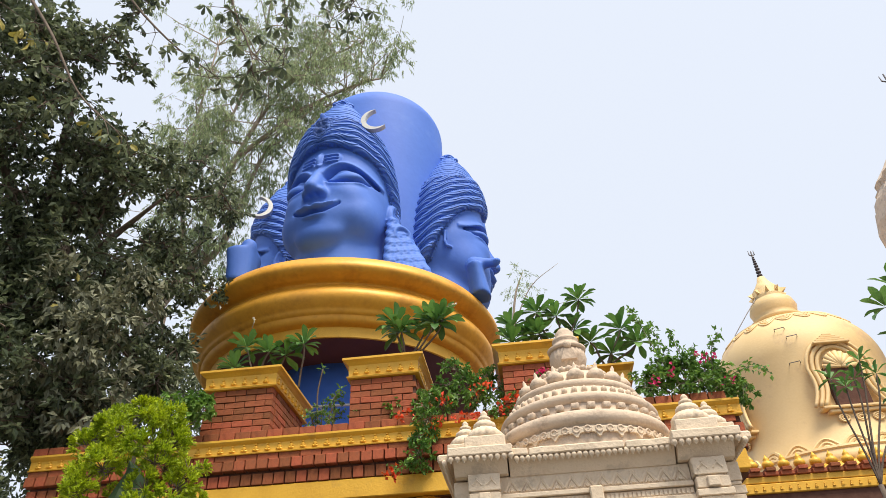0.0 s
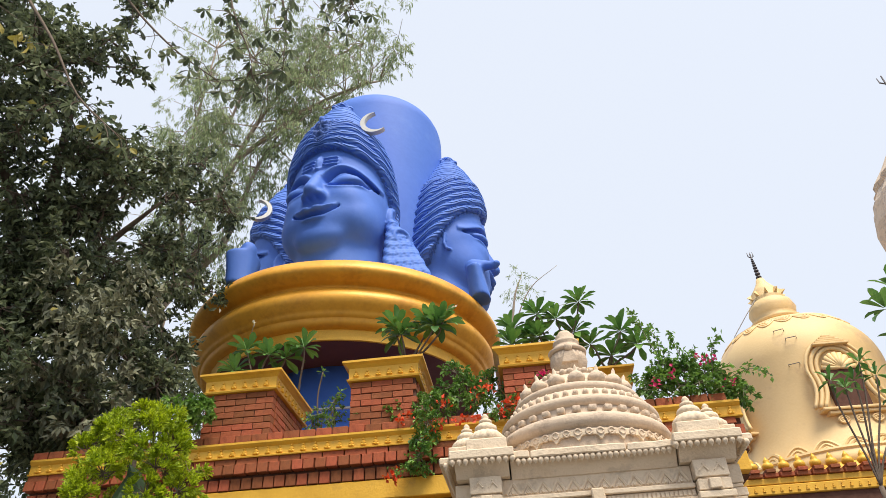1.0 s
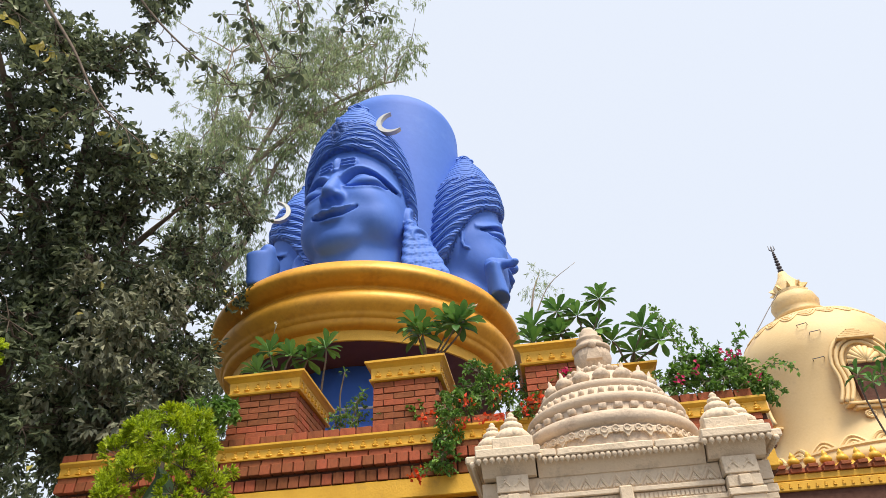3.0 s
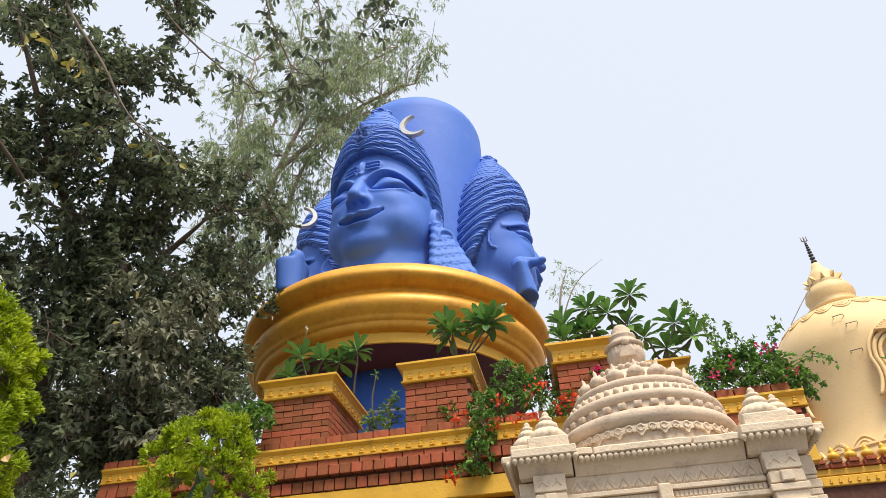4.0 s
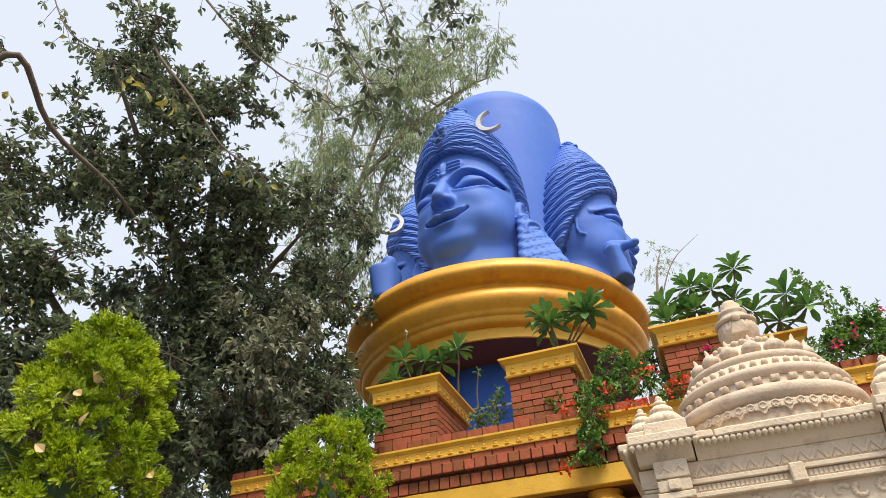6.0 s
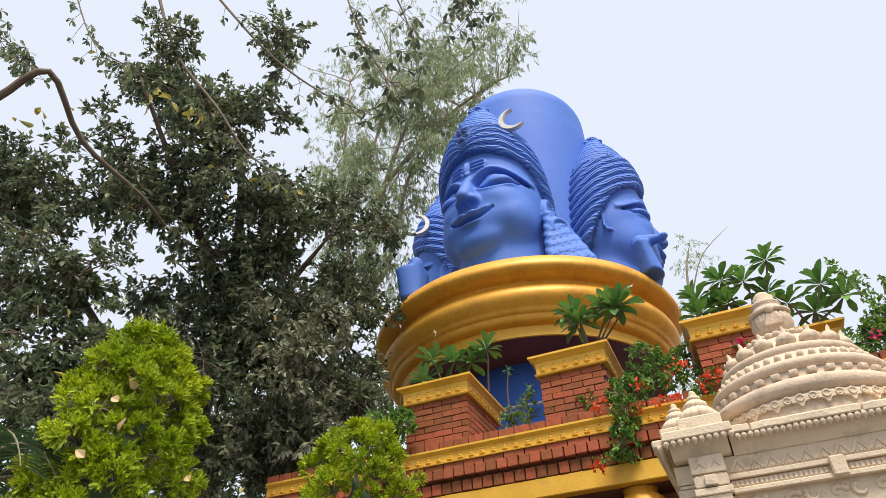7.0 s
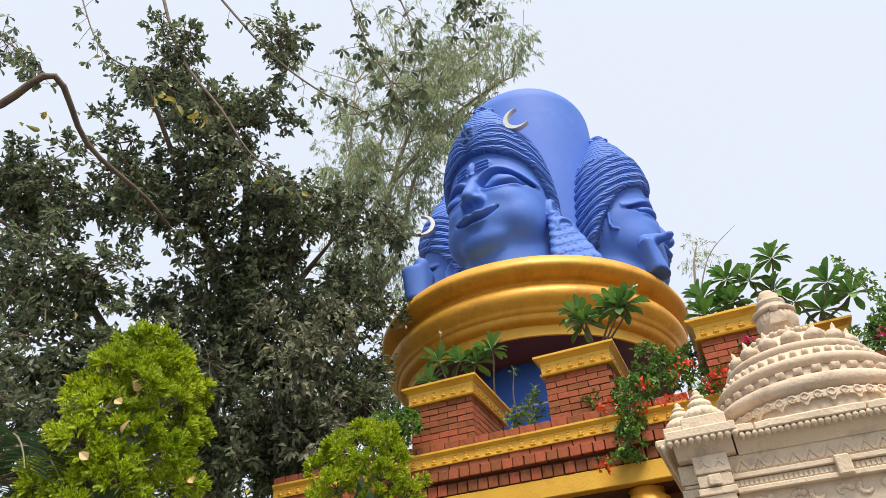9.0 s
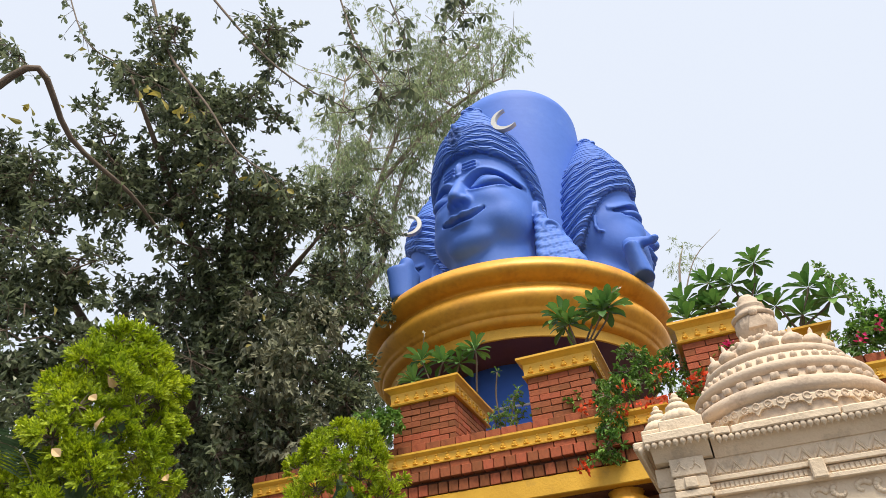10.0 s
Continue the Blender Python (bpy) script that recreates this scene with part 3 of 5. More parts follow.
def brick_mesh(lx, ly, lz, seed=0):
    r = random.Random(seed)
    b = boxed(-lx / 2, lx / 2, -ly / 2, ly / 2, -lz / 2, lz / 2, bevel=0.004)
    for v in b.verts:
        v.co += Vector((r.uniform(-1, 1), r.uniform(-1, 1), r.uniform(-1, 1))) * 0.0018
    me = bpy.data.meshes.new("brick")
    bmesh.ops.recalc_face_normals(b, faces=b.faces)
    b.to_mesh(me)
    b.free()
    me.materials.append(BRICK)
    return me


ROWLOCK_HI = [brick_mesh(0.107, 0.20, 0.100, i) for i in range(4)]
ROWLOCK_LO = [brick_mesh(0.103, 0.20, 0.116, 10 + i) for i in range(4)]
STRETCH = [brick_mesh(0.222, 0.105, 0.062, 20 + i) for i in range(4)]
STRETCH_Y = [brick_mesh(0.105, 0.222, 0.062, 30 + i) for i in range(4)]
COPING = [brick_mesh(0.162, 0.26, 0.078, 40 + i) for i in range(4)]
HALF = [brick_mesh(0.105, 0.105, 0.062, 50 + i) for i in range(4)]


def lay(mesh, parent, x, y, z2):
    ob = new("brick", mesh)
    ob.parent = parent
    ob.location = (x + random.uniform(-0.002, 0.002), y + random.uniform(-0.004, 0.004), z2 + random.uniform(-0.002, 0.002))
    ob.rotation_euler = (random.uniform(-0.008, 0.008), random.uniform(-0.012, 0.012), random.uniform(-0.012, 0.012))
    return ob


hollow = part("hollow_brick", boxed(XR - 0.235, XR - 0.012, Y0 + 0.02, Y0 + 0.22, 3.905, 4.055, bevel=0.004), BRICK, terrace, "perforated hollow brick")
# the brick is solid: dark plugs stand 3 mm proud as its shaded holes
for hx in (0.05, 0.11, 0.17):
    for hz in (3.945, 4.012):
        part("hole_shade", boxed(XR - 0.235 + hx - 0.017, XR - 0.235 + hx + 0.017, Y0 + 0.017, Y0 + 0.10, hz - 0.017, hz + 0.017, bevel=0.008), DARK_METAL, hollow)


def gold_column(x, y):
    col = thing("column", "gold-painted column with a swelling capital under the beam", "column", group="columns under the terrace beam", at=(x, y, 0))
    part("base", boxed(-0.22, 0.22, -0.22, 0.22, 0, 0.25, bevel=0.01), OCHRE, col)
    part("shaft", lathe([(0.17, 0.25), (0.15, 1.6), (0.14, 3.0), (0.16, 3.05)], 28), GOLD, col, smooth=True)
    part("capital", lathe([(0.16, 3.05), (0.20, 3.12), (0.17, 3.17), (0.22, 3.26), (0.245, 3.38), (0.22, 3.50), (0.16, 3.55), (0.18, 3.60)], 36, flute=14, flute_depth=0.09),
         GOLD, col, smooth=True)
    return col


for cx in (-4.9, -3.6, -1.0, -0.35, 1.75):
    gold_column(cx, Y0 + 0.30)


# ---- brick piers with yellow caps ----
def pier(x0, x1, y0, y1, z0=4.30, cap=(4.885, 5.115)):
    """A brick planter pier; x0..x1 is its body."""
    p = thing("brick_pier", "square red brick pier with a yellow moulded cap planted on top", "pier", group="brick piers along the terrace")
    zt = cap[0]
    part("core", boxed(x0 + 0.016, x1 - 0.016, y0 + 0.016, y1 - 0.016, z0 - 0.08, zt + 0.02), MORTAR, p, "dark recessed mortar")
    n = 8
    step = (zt - z0) / n
    for r in range(n):
        zc = z0 + step * (r + 0.5)
        k = 0
        x = x0 + (0.0 if r % 2 else -0.115)
        while x < x1 - 0.02:
            a, b = max(x, x0), min(x + 0.232, x1)
            if b - a > 0.05:
                ob = lay(random.choice(STRETCH), p, (a + b) / 2, y0 + 0.052, zc)
                ob.scale = ((b - a - 0.008) / 0.222, 1, (step - 0.009) / 0.062)
            x += 0.232
        for side in (x0 + 0.052, x1 - 0.052):
            y = y0 + (0.115 if r % 2 else 0.0) - 0.0
            while y < y1 - 0.02:
                a, b = max(y, y0 + 0.112), min(y + 0.232, y1)
                if b - a > 0.05:
                    ob = lay(random.choice(STRETCH_Y), p, side, (a + b) / 2, zc)
                    ob.scale = (1, (b - a - 0.008) / 0.222, (step - 0.009) / 0.062)
                y += 0.232
    # cap: a mitred band round the top
    c0, c1 = cap
    out = [(-0.0, c0), (0.035, c0 + 0.002), (0.042, c0 + 0.02), (0.018, c0 + 0.035), (0.024, c1 - 0.075), (0.055, c1 - 0.045), (0.085, c1 - 0.025), (0.085, c1), (-0.02, c1 + 0.004)]
    b = bmesh.new()
    rings = [[b.verts.new(c) for c in ((x0 - o, y0 - o, zz), (x1 + o, y0 - o, zz), (x1 + o, y1 + o, zz), (x0 - o, y1 + o, zz))] for o, zz in out]
    for a, bb in zip(rings, rings[1:]):
        for i in range(4):
            b.faces.new((a[i], a[(i + 1) % 4], bb[(i + 1) % 4], bb[i]))
    b.faces.new(rings[-1])
    b.faces.new(rings[0][::-1])
    capo = part("cap", b, OCHRE, p, "yellow-painted cap with raised motifs")
    motifs(capo, np.arange(x0 + 0.06, x1 - 0.02, 0.125), y0 - 0.022, c0 + 0.05)
    motifs(capo, np.arange(y0 + 0.06, y1 - 0.02, 0.125), x1 + 0.022, c0 + 0.05, radians(90), "y")
    part("soil", boxed(x0 + 0.06, x1 - 0.06, y0 + 0.06, y1 - 0.06, c1 - 0.02, c1 + 0.025, bevel=0.015), SOIL, p)
    return p


pier(-3.435, -2.655, Y0 + 0.02, 7.70)
pier(-1.785, -1.05, Y0 + 0.02, 7.70)
pier(-0.115, 0.66, Y0 + 0.02, 7.70)
pier(0.95, 1.32, 7.35, 7.9)

# ---- the cream stone shrine ----
SX, SY = 0.435, 4.80          # axis of its dome
shrine = thing("stone_shrine", "carved cream stone shrine with a ribbed dome and corner finials", "shrine")


def s_ring(r, z0, z1, n=7):
    """A half-round rib standing out from radius r."""
    return [(r + (z1 - z0) * 0.5 * math.sin(math.pi * i / n), z0 + (z1 - z0) * (0.5 - 0.5 * math.cos(math.pi * i / n))) for i in range(n + 1)]


def low_z(zz):
    """Lets the drum sink behind the cornice and eases the upper tiers to it."""
    return float(np.interp(zz, (3.0, 3.30, 3.43, 3.57, 3.725, 3.92, 4.28), (2.955, 3.22, 3.365, 3.51, 3.68, 3.87, 4.265)))


def at_axis(bm):
    for v in bm.verts:
        v.co.z = low_z(v.co.z)
    bmesh.ops.translate(bm, verts=bm.verts, vec=(SX, SY, 0))
    return bm


DOME_Z = 3.16
dome_prof = ([(0.545, 3.10), (0.55, DOME_Z), (0.555, 3.30)] + s_ring(0.545, 3.31, 3.40) + [(0.52, 3.405), (0.515, 3.455)] + s_ring(0.505, 3.46, 3.535)
             + [(0.475, 3.54), (0.455, 3.60)] + s_ring(0.415, 3.605, 3.665) + [(0.37, 3.67), (0.305, 3.79), (0.285, 3.80)] + s_ring(0.225, 3.80, 3.865)
             + [(0.20, 3.87), (0.13, 3.885), (0.115, 3.92)])
dome_prof = [(r * 1.05 if zz < 3.7 else r, zz) for r, zz in dome_prof]
part("dome", at_axis(lathe(dome_prof, 96, wobble=0.006)), STONE_GREY, shrine, "weathered ribbed stone dome", smooth=True)
finial = part("finial", at_axis(lathe([(0.095, 3.915), (0.13, 3.96), (0.145, 4.01), (0.138, 4.06), (0.11, 4.085)], 56, flute=22, flute_depth=0.10)), STONE_GREY, shrine,
              "fluted stone pot finial", smooth=True)
part("finial_top", at_axis(lathe([(0.145, 4.075), (0.15, 4.095), (0.108, 4.12), (0.095, 4.15), (0.105, 4.16), (0.10, 4.175), (0.07, 4.20), (0.075, 4.225), (0.05, 4.25), (0.045, 4.26),
                                   (0.0, 4.275)], 40)), STONE_GREY, finial, smooth=True)
tri = bmesh.new()
fv = [tri.verts.new(c) for c in ((SX - 0.06, SY - 0.155, 3.965), (SX + 0.06, SY - 0.155, 3.965), (SX + 0.03, SY - 0.16, 4.04), (SX - 0.03, SY - 0.16, 4.04))]
bv = [tri.verts.new((v.co.x, v.co.y + 0.06, v.co.z)) for v in fv]
tri.faces.new(fv)
for i in range(4):
    tri.faces.new((fv[i], fv[(i + 1) % 4], bv[(i + 1) % 4], bv[i]))
ball(tri, (SX, SY - 0.148, 4.075), 0.032, 2)
for v in tri.verts:
    v.co.z = low_z(v.co.z)
part("finial_crest", tri, STONE_GREY, finial)


def ring_of(parent, name, mesh_maker, count, radius, z2, phase=0.0, tilt=0.0, label=""):
    me = None
    for i in range(count):
        a = 2 * math.pi * (i + phase) / count
        if me is None:
            first = part(name, mesh_maker(), STONE_GREY, parent, label, smooth=True)
            me = first.data
            ob = first
        else:
            ob = new(name, me)
            ob.parent = parent
        ob.matrix_local = Matrix.Translation((SX + radius * math.cos(a), SY + radius * math.sin(a), low_z(z2))) @ Matrix.Rotation(a + radians(90), 4, "Z") @ Matrix.Rotation(tilt, 4, "X")


# scalloped hanging along the drum, beads, petals, pots
def lambrequin():
    """A thin band round the drum whose lower edge hangs in cusps."""
    b = bmesh.new()
    n = 288
    cols = []
    for i in range(n):
        a = 2 * math.pi * i / n
        cusp = abs(math.sin(a * 13)) ** 0.55
        z_low = 3.190 + 0.062 * cusp + 0.012 * abs(math.sin(a * 39))
        cols.append([b.verts.new((SX + r * math.cos(a), SY + r * math.sin(a), low_z(zz))) for r, zz in ((0.585, 3.30), (0.60, 3.285), (0.60, z_low), (0.57, z_low), (0.57, 3.30))])
    for i in range(n):
        c0, c1 = cols[i], cols[(i + 1) % n]
        for k in range(5):
            b.faces.new((c0[k], c1[k], c1[(k + 1) % 5], c0[(k + 1) % 5]))
    return b


part("lambrequin", lambrequin(), STONE, shrine, "carved hanging band with cusps")
ring_of(shrine, "rosette", lambda: tube(bmesh.new(), [(0.02 * math.cos(t), 0, 0.02 * math.sin(t)) for t in np.linspace(0, 2 * math.pi, 13)], [0.007] * 13, 5), 52, 0.60, 3.27)
ring_of(shrine, "square_tooth", lambda: boxed(-0.026, 0.026, -0.03, 0.03, -0.02, 0.02, bevel=0.005), 34, 0.552, 3.43)
ring_of(shrine, "petal", lambda: ball(bmesh.new(), (0, 0, 0), 0.026, 1, (0.9, 0.8, 1.15)), 46, 0.496, 3.57)
ring_of(shrine, "stone_pot", lambda: lathe([(0.0, -0.05), (0.035, -0.048), (0.062, -0.02), (0.062, 0.005), (0.035, 0.035), (0.016, 0.045), (0.012, 0.07), (0.0, 0.09)], 18), 16, 0.375, 3.725, tilt=radians(14))
ring_of(shrine, "bead", lambda: boxed(-0.022, 0.022, -0.03, 0.03, -0.022, 0.022, bevel=0.012), 30, 0.245, 3.835)

# cornice slab in three lengths, the middle set back a little, and the drops below it
FY = 4.16
for c0, c1, dz in ((-0.52, -0.395, 0.004), (-0.388, 0.205, 0.0), (0.215, 0.51, -0.005)):
    slab = boxed(SX + c0, SX + c1, FY + 0.03, 5.35, 3.055 + dz, 3.10 + dz, bevel=0.006)
    bmesh.ops.subdivide_edges(slab, edges=[e for e in slab.edges if e.calc_length() > 0.08], cuts=14)
    for v in slab.verts:
        v.co += Vector((0, noise.noise(v.co * 14), noise.noise(v.co * 11 + Vector((3, 1, 2))))) * 0.006
    part("cornice", slab, STONE, shrine, "worn stone cornice slab")
part("cornice_soffit", extrude_profile([(FY + 0.06, 3.055), (FY + 0.13, 2.955), (5.3, 2.955), (5.3, 3.055)], SX - 0.52, SX + 0.51), STONE, shrine)
for sgn in (-1, 1):
    a, b2 = sorted((SX + sgn * 0.49, SX + sgn * 0.90))
    part("corner_slab", boxed(a, b2, FY - 0.03, 5.40, 3.060, 3.115, bevel=0.006), STONE, shrine, "worn corner slab of the cornice")
    part("corner_soffit", extrude_profile([(FY + 0.0, 3.06), (FY + 0.09, 2.965), (5.3, 2.965), (5.3, 3.06)], a + 0.03, b2 - 0.04), STONE, shrine)
    e0, e1 = sorted((SX + sgn * 0.89, SX + sgn * 0.97))
    part("corner_ear", boxed(e0, e1, FY + 0.02, 5.36, 3.045, 3.095, bevel=0.01), STONE, shrine)
DROP = None
for x in np.concatenate([np.arange(SX - 0.88, SX - 0.50, 0.042), np.arange(SX - 0.47, SX + 0.48, 0.036), np.arange(SX + 0.50, SX + 0.90, 0.042)]):
    side = abs(x - SX) > 0.49
    yy = FY - 0.01 if side else FY + 0.05
    if DROP is None:
        ob = part("drop", lathe([(0.010, 0.02), (0.017, 0.010), (0.019, 0.0), (0.015, -0.012), (0.005, -0.018), (0.005, -0.024), (0.0, -0.028)], 10), STONE, shrine, smooth=True)
        DROP = ob.data
    else:
        ob = new("drop", DROP)
        ob.parent = shrine
    ob.location = (float(x), yy, 3.045 if side else 3.038)
    ob.scale = (1.0, 1.0, random.uniform(0.9, 1.1))
for y in np.arange(FY + 0.02, 5.3, 0.042):
    for sgn in (-1, 1):
        ob = new("drop", DROP)
        ob.parent = shrine
        ob.location = (SX + sgn * 0.925, float(y), 3.035)

# frieze of triangles, plain bands, keystone
part("frieze", boxed(SX - 0.60, SX + 0.58, FY + 0.14, 5.2, 2.845, 2.958), STONE, shrine, "frieze with carved triangles")
for i in range(12):
    x = SX - 0.52 + i * 0.094
    b = bmesh.new()
    for (p0, p1) in (((x - 0.045, 2.865), (x, 2.935)), ((x, 2.935), (x + 0.045, 2.865))):
        tube(b, [(p0[0], FY + 0.14, p0[1]), (p1[0], FY + 0.14, p1[1])], [0.012, 0.012], 6)
    for (p0, p1) in (((x - 0.022, 2.862), (x, 2.90)), ((x, 2.90), (x + 0.022, 2.862))):
        tube(b, [(p0[0], FY + 0.14, p0[1]), (p1[0], FY + 0.14, p1[1])], [0.009, 0.009], 5)
    ball(b, (x, FY + 0.14, 2.872), 0.017, 1)
    part("triangle_relief", b, STONE, shrine)
part("band", boxed(SX - 0.60, SX + 0.58, FY + 0.10, 5.2, 2.815, 2.843, bevel=0.004), STONE, shrine)
part("band", boxed(SX - 0.60, SX + 0.58, FY + 0.125, 5.2, 2.765, 2.813, bevel=0.004), STONE, shrine)
part("band", boxed(SX - 0.60, SX + 0.58, FY + 0.10, 5.2, 2.735, 2.763, bevel=0.004), STONE, shrine)
part("keystone", boxed(SX - 0.045, SX + 0.035, FY + 0.075, 4.5, 2.74, 2.85, bevel=0.008), STONE, shrine)
for i in range(44):
    x = SX - 0.575 + i * 0.0265
    if abs(x - SX) > 0.06:
        part("dentil", boxed(x - 0.009, x + 0.009, FY + 0.117, FY + 0.13, 2.775, 2.805), STONE, shrine)


def cusped_arch():
    """Front wall with a cusped opening; the scalloped edge goes through it."""
    b = bmesh.new()
    x0, x1, zt, zb, yf, yb = SX - 0.60, SX + 0.58, 2.735, 0.0, FY + 0.15, FY + 0.32
    n = 96
    inner = []
    for i in range(n + 1):
        t = math.pi * i / n
        rr = 1 - 0.045 * abs(math.sin(t * 11))
        inner.append((SX + 0.42 * rr * math.cos(math.pi - t), 2.20 + 0.36 * rr * math.sin(t)))
    inner = [(SX - 0.42, 0.0)] + inner + [(SX + 0.42, 0.0)]
    outer = []
    m = len(inner)
    for i, (x, z2) in enumerate(inner):
        if i == 0:
            outer.append((x0, 0.0))
        elif i == m - 1:
            outer.append((x1, 0.0))
        else:
            t = (i - 1) / (m - 3)
            if t < 0.2:
                outer.append((x0, 2.20 + (zt - 2.20) * t / 0.2))
            elif t > 0.8:
                outer.append((x1, 2.20 + (zt - 2.20) * (1 - t) / 0.2))
            else:
                outer.append((x0 + (x1 - x0) * (t - 0.2) / 0.6, zt))
    vi = [[b.verts.new((x, y, z2)) for x, z2 in inner] for y in (yf, yb)]
    vo = [[b.verts.new((x, y, z2)) for x, z2 in outer] for y in (yf, yb)]
    for i in range(m - 1):
        b.faces.new((vo[0][i], vo[0][i + 1], vi[0][i + 1], vi[0][i]))
        b.faces.new((vo[1][i], vi[1][i], vi[1][i + 1], vo[1][i + 1]))
        b.faces.new((vi[0][i], vi[0][i + 1], vi[1][i + 1], vi[1][i]))
    return b


part("arch", cusped_arch(), STONE, shrine, "cusped stone arch")
part("back_wall", boxed(SX - 0.60, SX + 0.58, 5.0, 5.2, 0, 2.735), STONE, shrine)


def curl_leaf(b, x, z2, turn, size):
    """A curling carved leaf: a row of lobes along a spiral."""
    for i in range(9):
        t = i / 8
        r = size * (1 - 0.62 * t)
        a = turn + t * 3.6
        px, pz = x + r * math.cos(a), z2 + r * math.sin(a) * 0.8
        ball(b, (px, FY + 0.15, pz), size * (0.48 - 0.24 * t), 1, (1, 0.9, 1))


for i, (dx, zz, turn, size) in enumerate([(-0.50, 2.66, 0.6, 0.055), (-0.39, 2.67, 2.2, 0.05), (-0.28, 2.665, 0.9, 0.05), (-0.17, 2.675, 2.6, 0.045), (-0.05, 2.67, 0.4, 0.045),
                                          (0.07, 2.67, 2.4, 0.045), (0.18, 2.675, 0.7, 0.045), (0.29, 2.665, 2.2, 0.05), (0.40, 2.67, 0.9, 0.05), (0.51, 2.66, 2.4, 0.055),
                                          (-0.47, 2.55, 1.8, 0.05), (0.47, 2.55, 1.2, 0.05), (-0.53, 2.45, 0.6, 0.04), (0.53, 2.45, 2.4, 0.04)]):
    b = bmesh.new()
    curl_leaf(b, SX + dx, zz, turn, size)
    part("carved_leaf", b, STONE, shrine, smooth=True)

# corner pillars in stacked, stepped blocks
for sgn in (-1, 1):
    pc = SX + sgn * 0.685
    pil = part("pillar", boxed(pc - 0.10, pc + 0.10, FY + 0.10, FY + 0.32, 0, 2.45, bevel=0.006), STONE, shrine, "stepped stone corner pillar")
    zz = 2.965
    for w, h, o in ((0.100, 0.105, 0.0), (0.088, 0.012, 0.012), (0.098, 0.065, 0.002), (0.075, 0.008, 0.02), (0.108, 0.04, -0.008), (0.092, 0.05, 0.006), (0.118, 0.03, -0.015), (0.10, 0.06, 0.0),
                    (0.12, 0.03, -0.015), (0.09, 0.09, 0.01)):
        part("block", boxed(pc - w, pc + w, FY + 0.055 + o, FY + 0.36, zz - h, zz - 0.001, bevel=0.004), STONE, pil)
        zz -= h
    for dx in (-0.045, 0.045):
        b = bmesh.new()
        tube(b, [(pc + dx - 0.028, FY + 0.055, 2.895), (pc + dx, FY + 0.053, 2.925), (pc + dx + 0.028, FY + 0.055, 2.895)], [0.007, 0.008, 0.007], 5)
        ball(b, (pc + dx, FY + 0.055, 2.938), 0.009, 1)
        part("trefoil_relief", b, STONE, pil)
    part("keyblock", boxed(pc - 0.036, pc + 0.036, FY + 0.035, FY + 0.2, 2.785, 2.845, bevel=0.005), STONE, pil)
    oc = pc + sgn * 0.145
    for z1, h, w in ((2.955, 0.115, 0.055), (2.835, 0.02, 0.045), (2.812, 0.05, 0.062), (2.758, 0.035, 0.05), (2.72, 0.03, 0.064), (2.685, 2.685, 0.05)):
        part("side_block", boxed(oc - w, oc + w, FY + 0.16, FY + 0.42, z1 - h, z1, bevel=0.004), STONE, pil)


def small_finial(x, y, z2, s):
    f2 = part("corner_finial", lathe([(0.0, 0), (0.10, 0.0), (0.125, 0.02), (0.12, 0.05), (0.085, 0.085)], 44, flute=16, flute_depth=0.14), STONE, shrine, "fluted stone corner finial", smooth=True)
    f2.location, f2.scale = (x, y, z2), (s, s, s)
    for prof in ([(0.06, 0.085), (0.078, 0.10), (0.072, 0.125), (0.045, 0.145)], [(0.03, 0.145), (0.046, 0.155), (0.042, 0.17), (0.02, 0.185), (0.026, 0.195), (0.012, 0.215), (0.0, 0.22)]):
        part("finial_tier", lathe(prof, 32, flute=12, flute_depth=0.1), STONE, f2, smooth=True)


for sgn in (-1, 1):
    x = SX + sgn * 0.68
    for x, y, s in ((SX + sgn * 0.66, FY + 0.13, 1.0), (SX + sgn * 0.795, FY + 0.21, 0.9)):
        part("finial_block", boxed(x - 0.13 * s, x + 0.13 * s, y - 0.13 * s, y + 0.13 * s, 3.117, 3.117 + 0.075 * s, bevel=0.006), STONE, shrine)
        small_finial(x, y, 3.117 + 0.07 * s, s)
part("step", boxed(SX - 0.95, SX + 0.95, FY - 0.1, 5.4, 0.0, 0.15, bevel=0.01), STONE, shrine)

# ---- the pale gold domed building ----
DX, DY = 7.11, 16.5
temple = thing("domed_temple", "pale gold domed temple with arched niche windows and a trident spire", "temple", at=(DX, DY, 0))
bell = [(2.34, 5.9), (2.30, 6.1), (2.12, 6.45), (2.0, 6.9), (1.93, 7.5), (1.915, 8.1)] + [(1.937 * math.cos(t), 8.647 + 1.62 * math.sin(t)) for t in np.linspace(0, 1.37, 18)]
part("dome", lathe(bell, 96, wobble=0.004), PALE_GOLD, temple, "smooth pale gold bell-shaped dome", smooth=True)
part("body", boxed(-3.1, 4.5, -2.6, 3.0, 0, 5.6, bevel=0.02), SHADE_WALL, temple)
part("spire_pot", lathe([(0.45, 10.15), (0.64, 10.24), (0.68, 10.31), (0.52, 10.38), (0.55, 10.50), (0.60, 10.68), (0.54, 10.88), (0.40, 11.00), (0.43, 11.04), (0.36, 11.12), (0.37, 11.28), (0.25, 11.44), (0.15, 11.60), (0.10, 11.75), (0.0, 11.8)], 48),
     PALE_GOLD, temple, "gold pot finial with leaf collar", smooth=True)
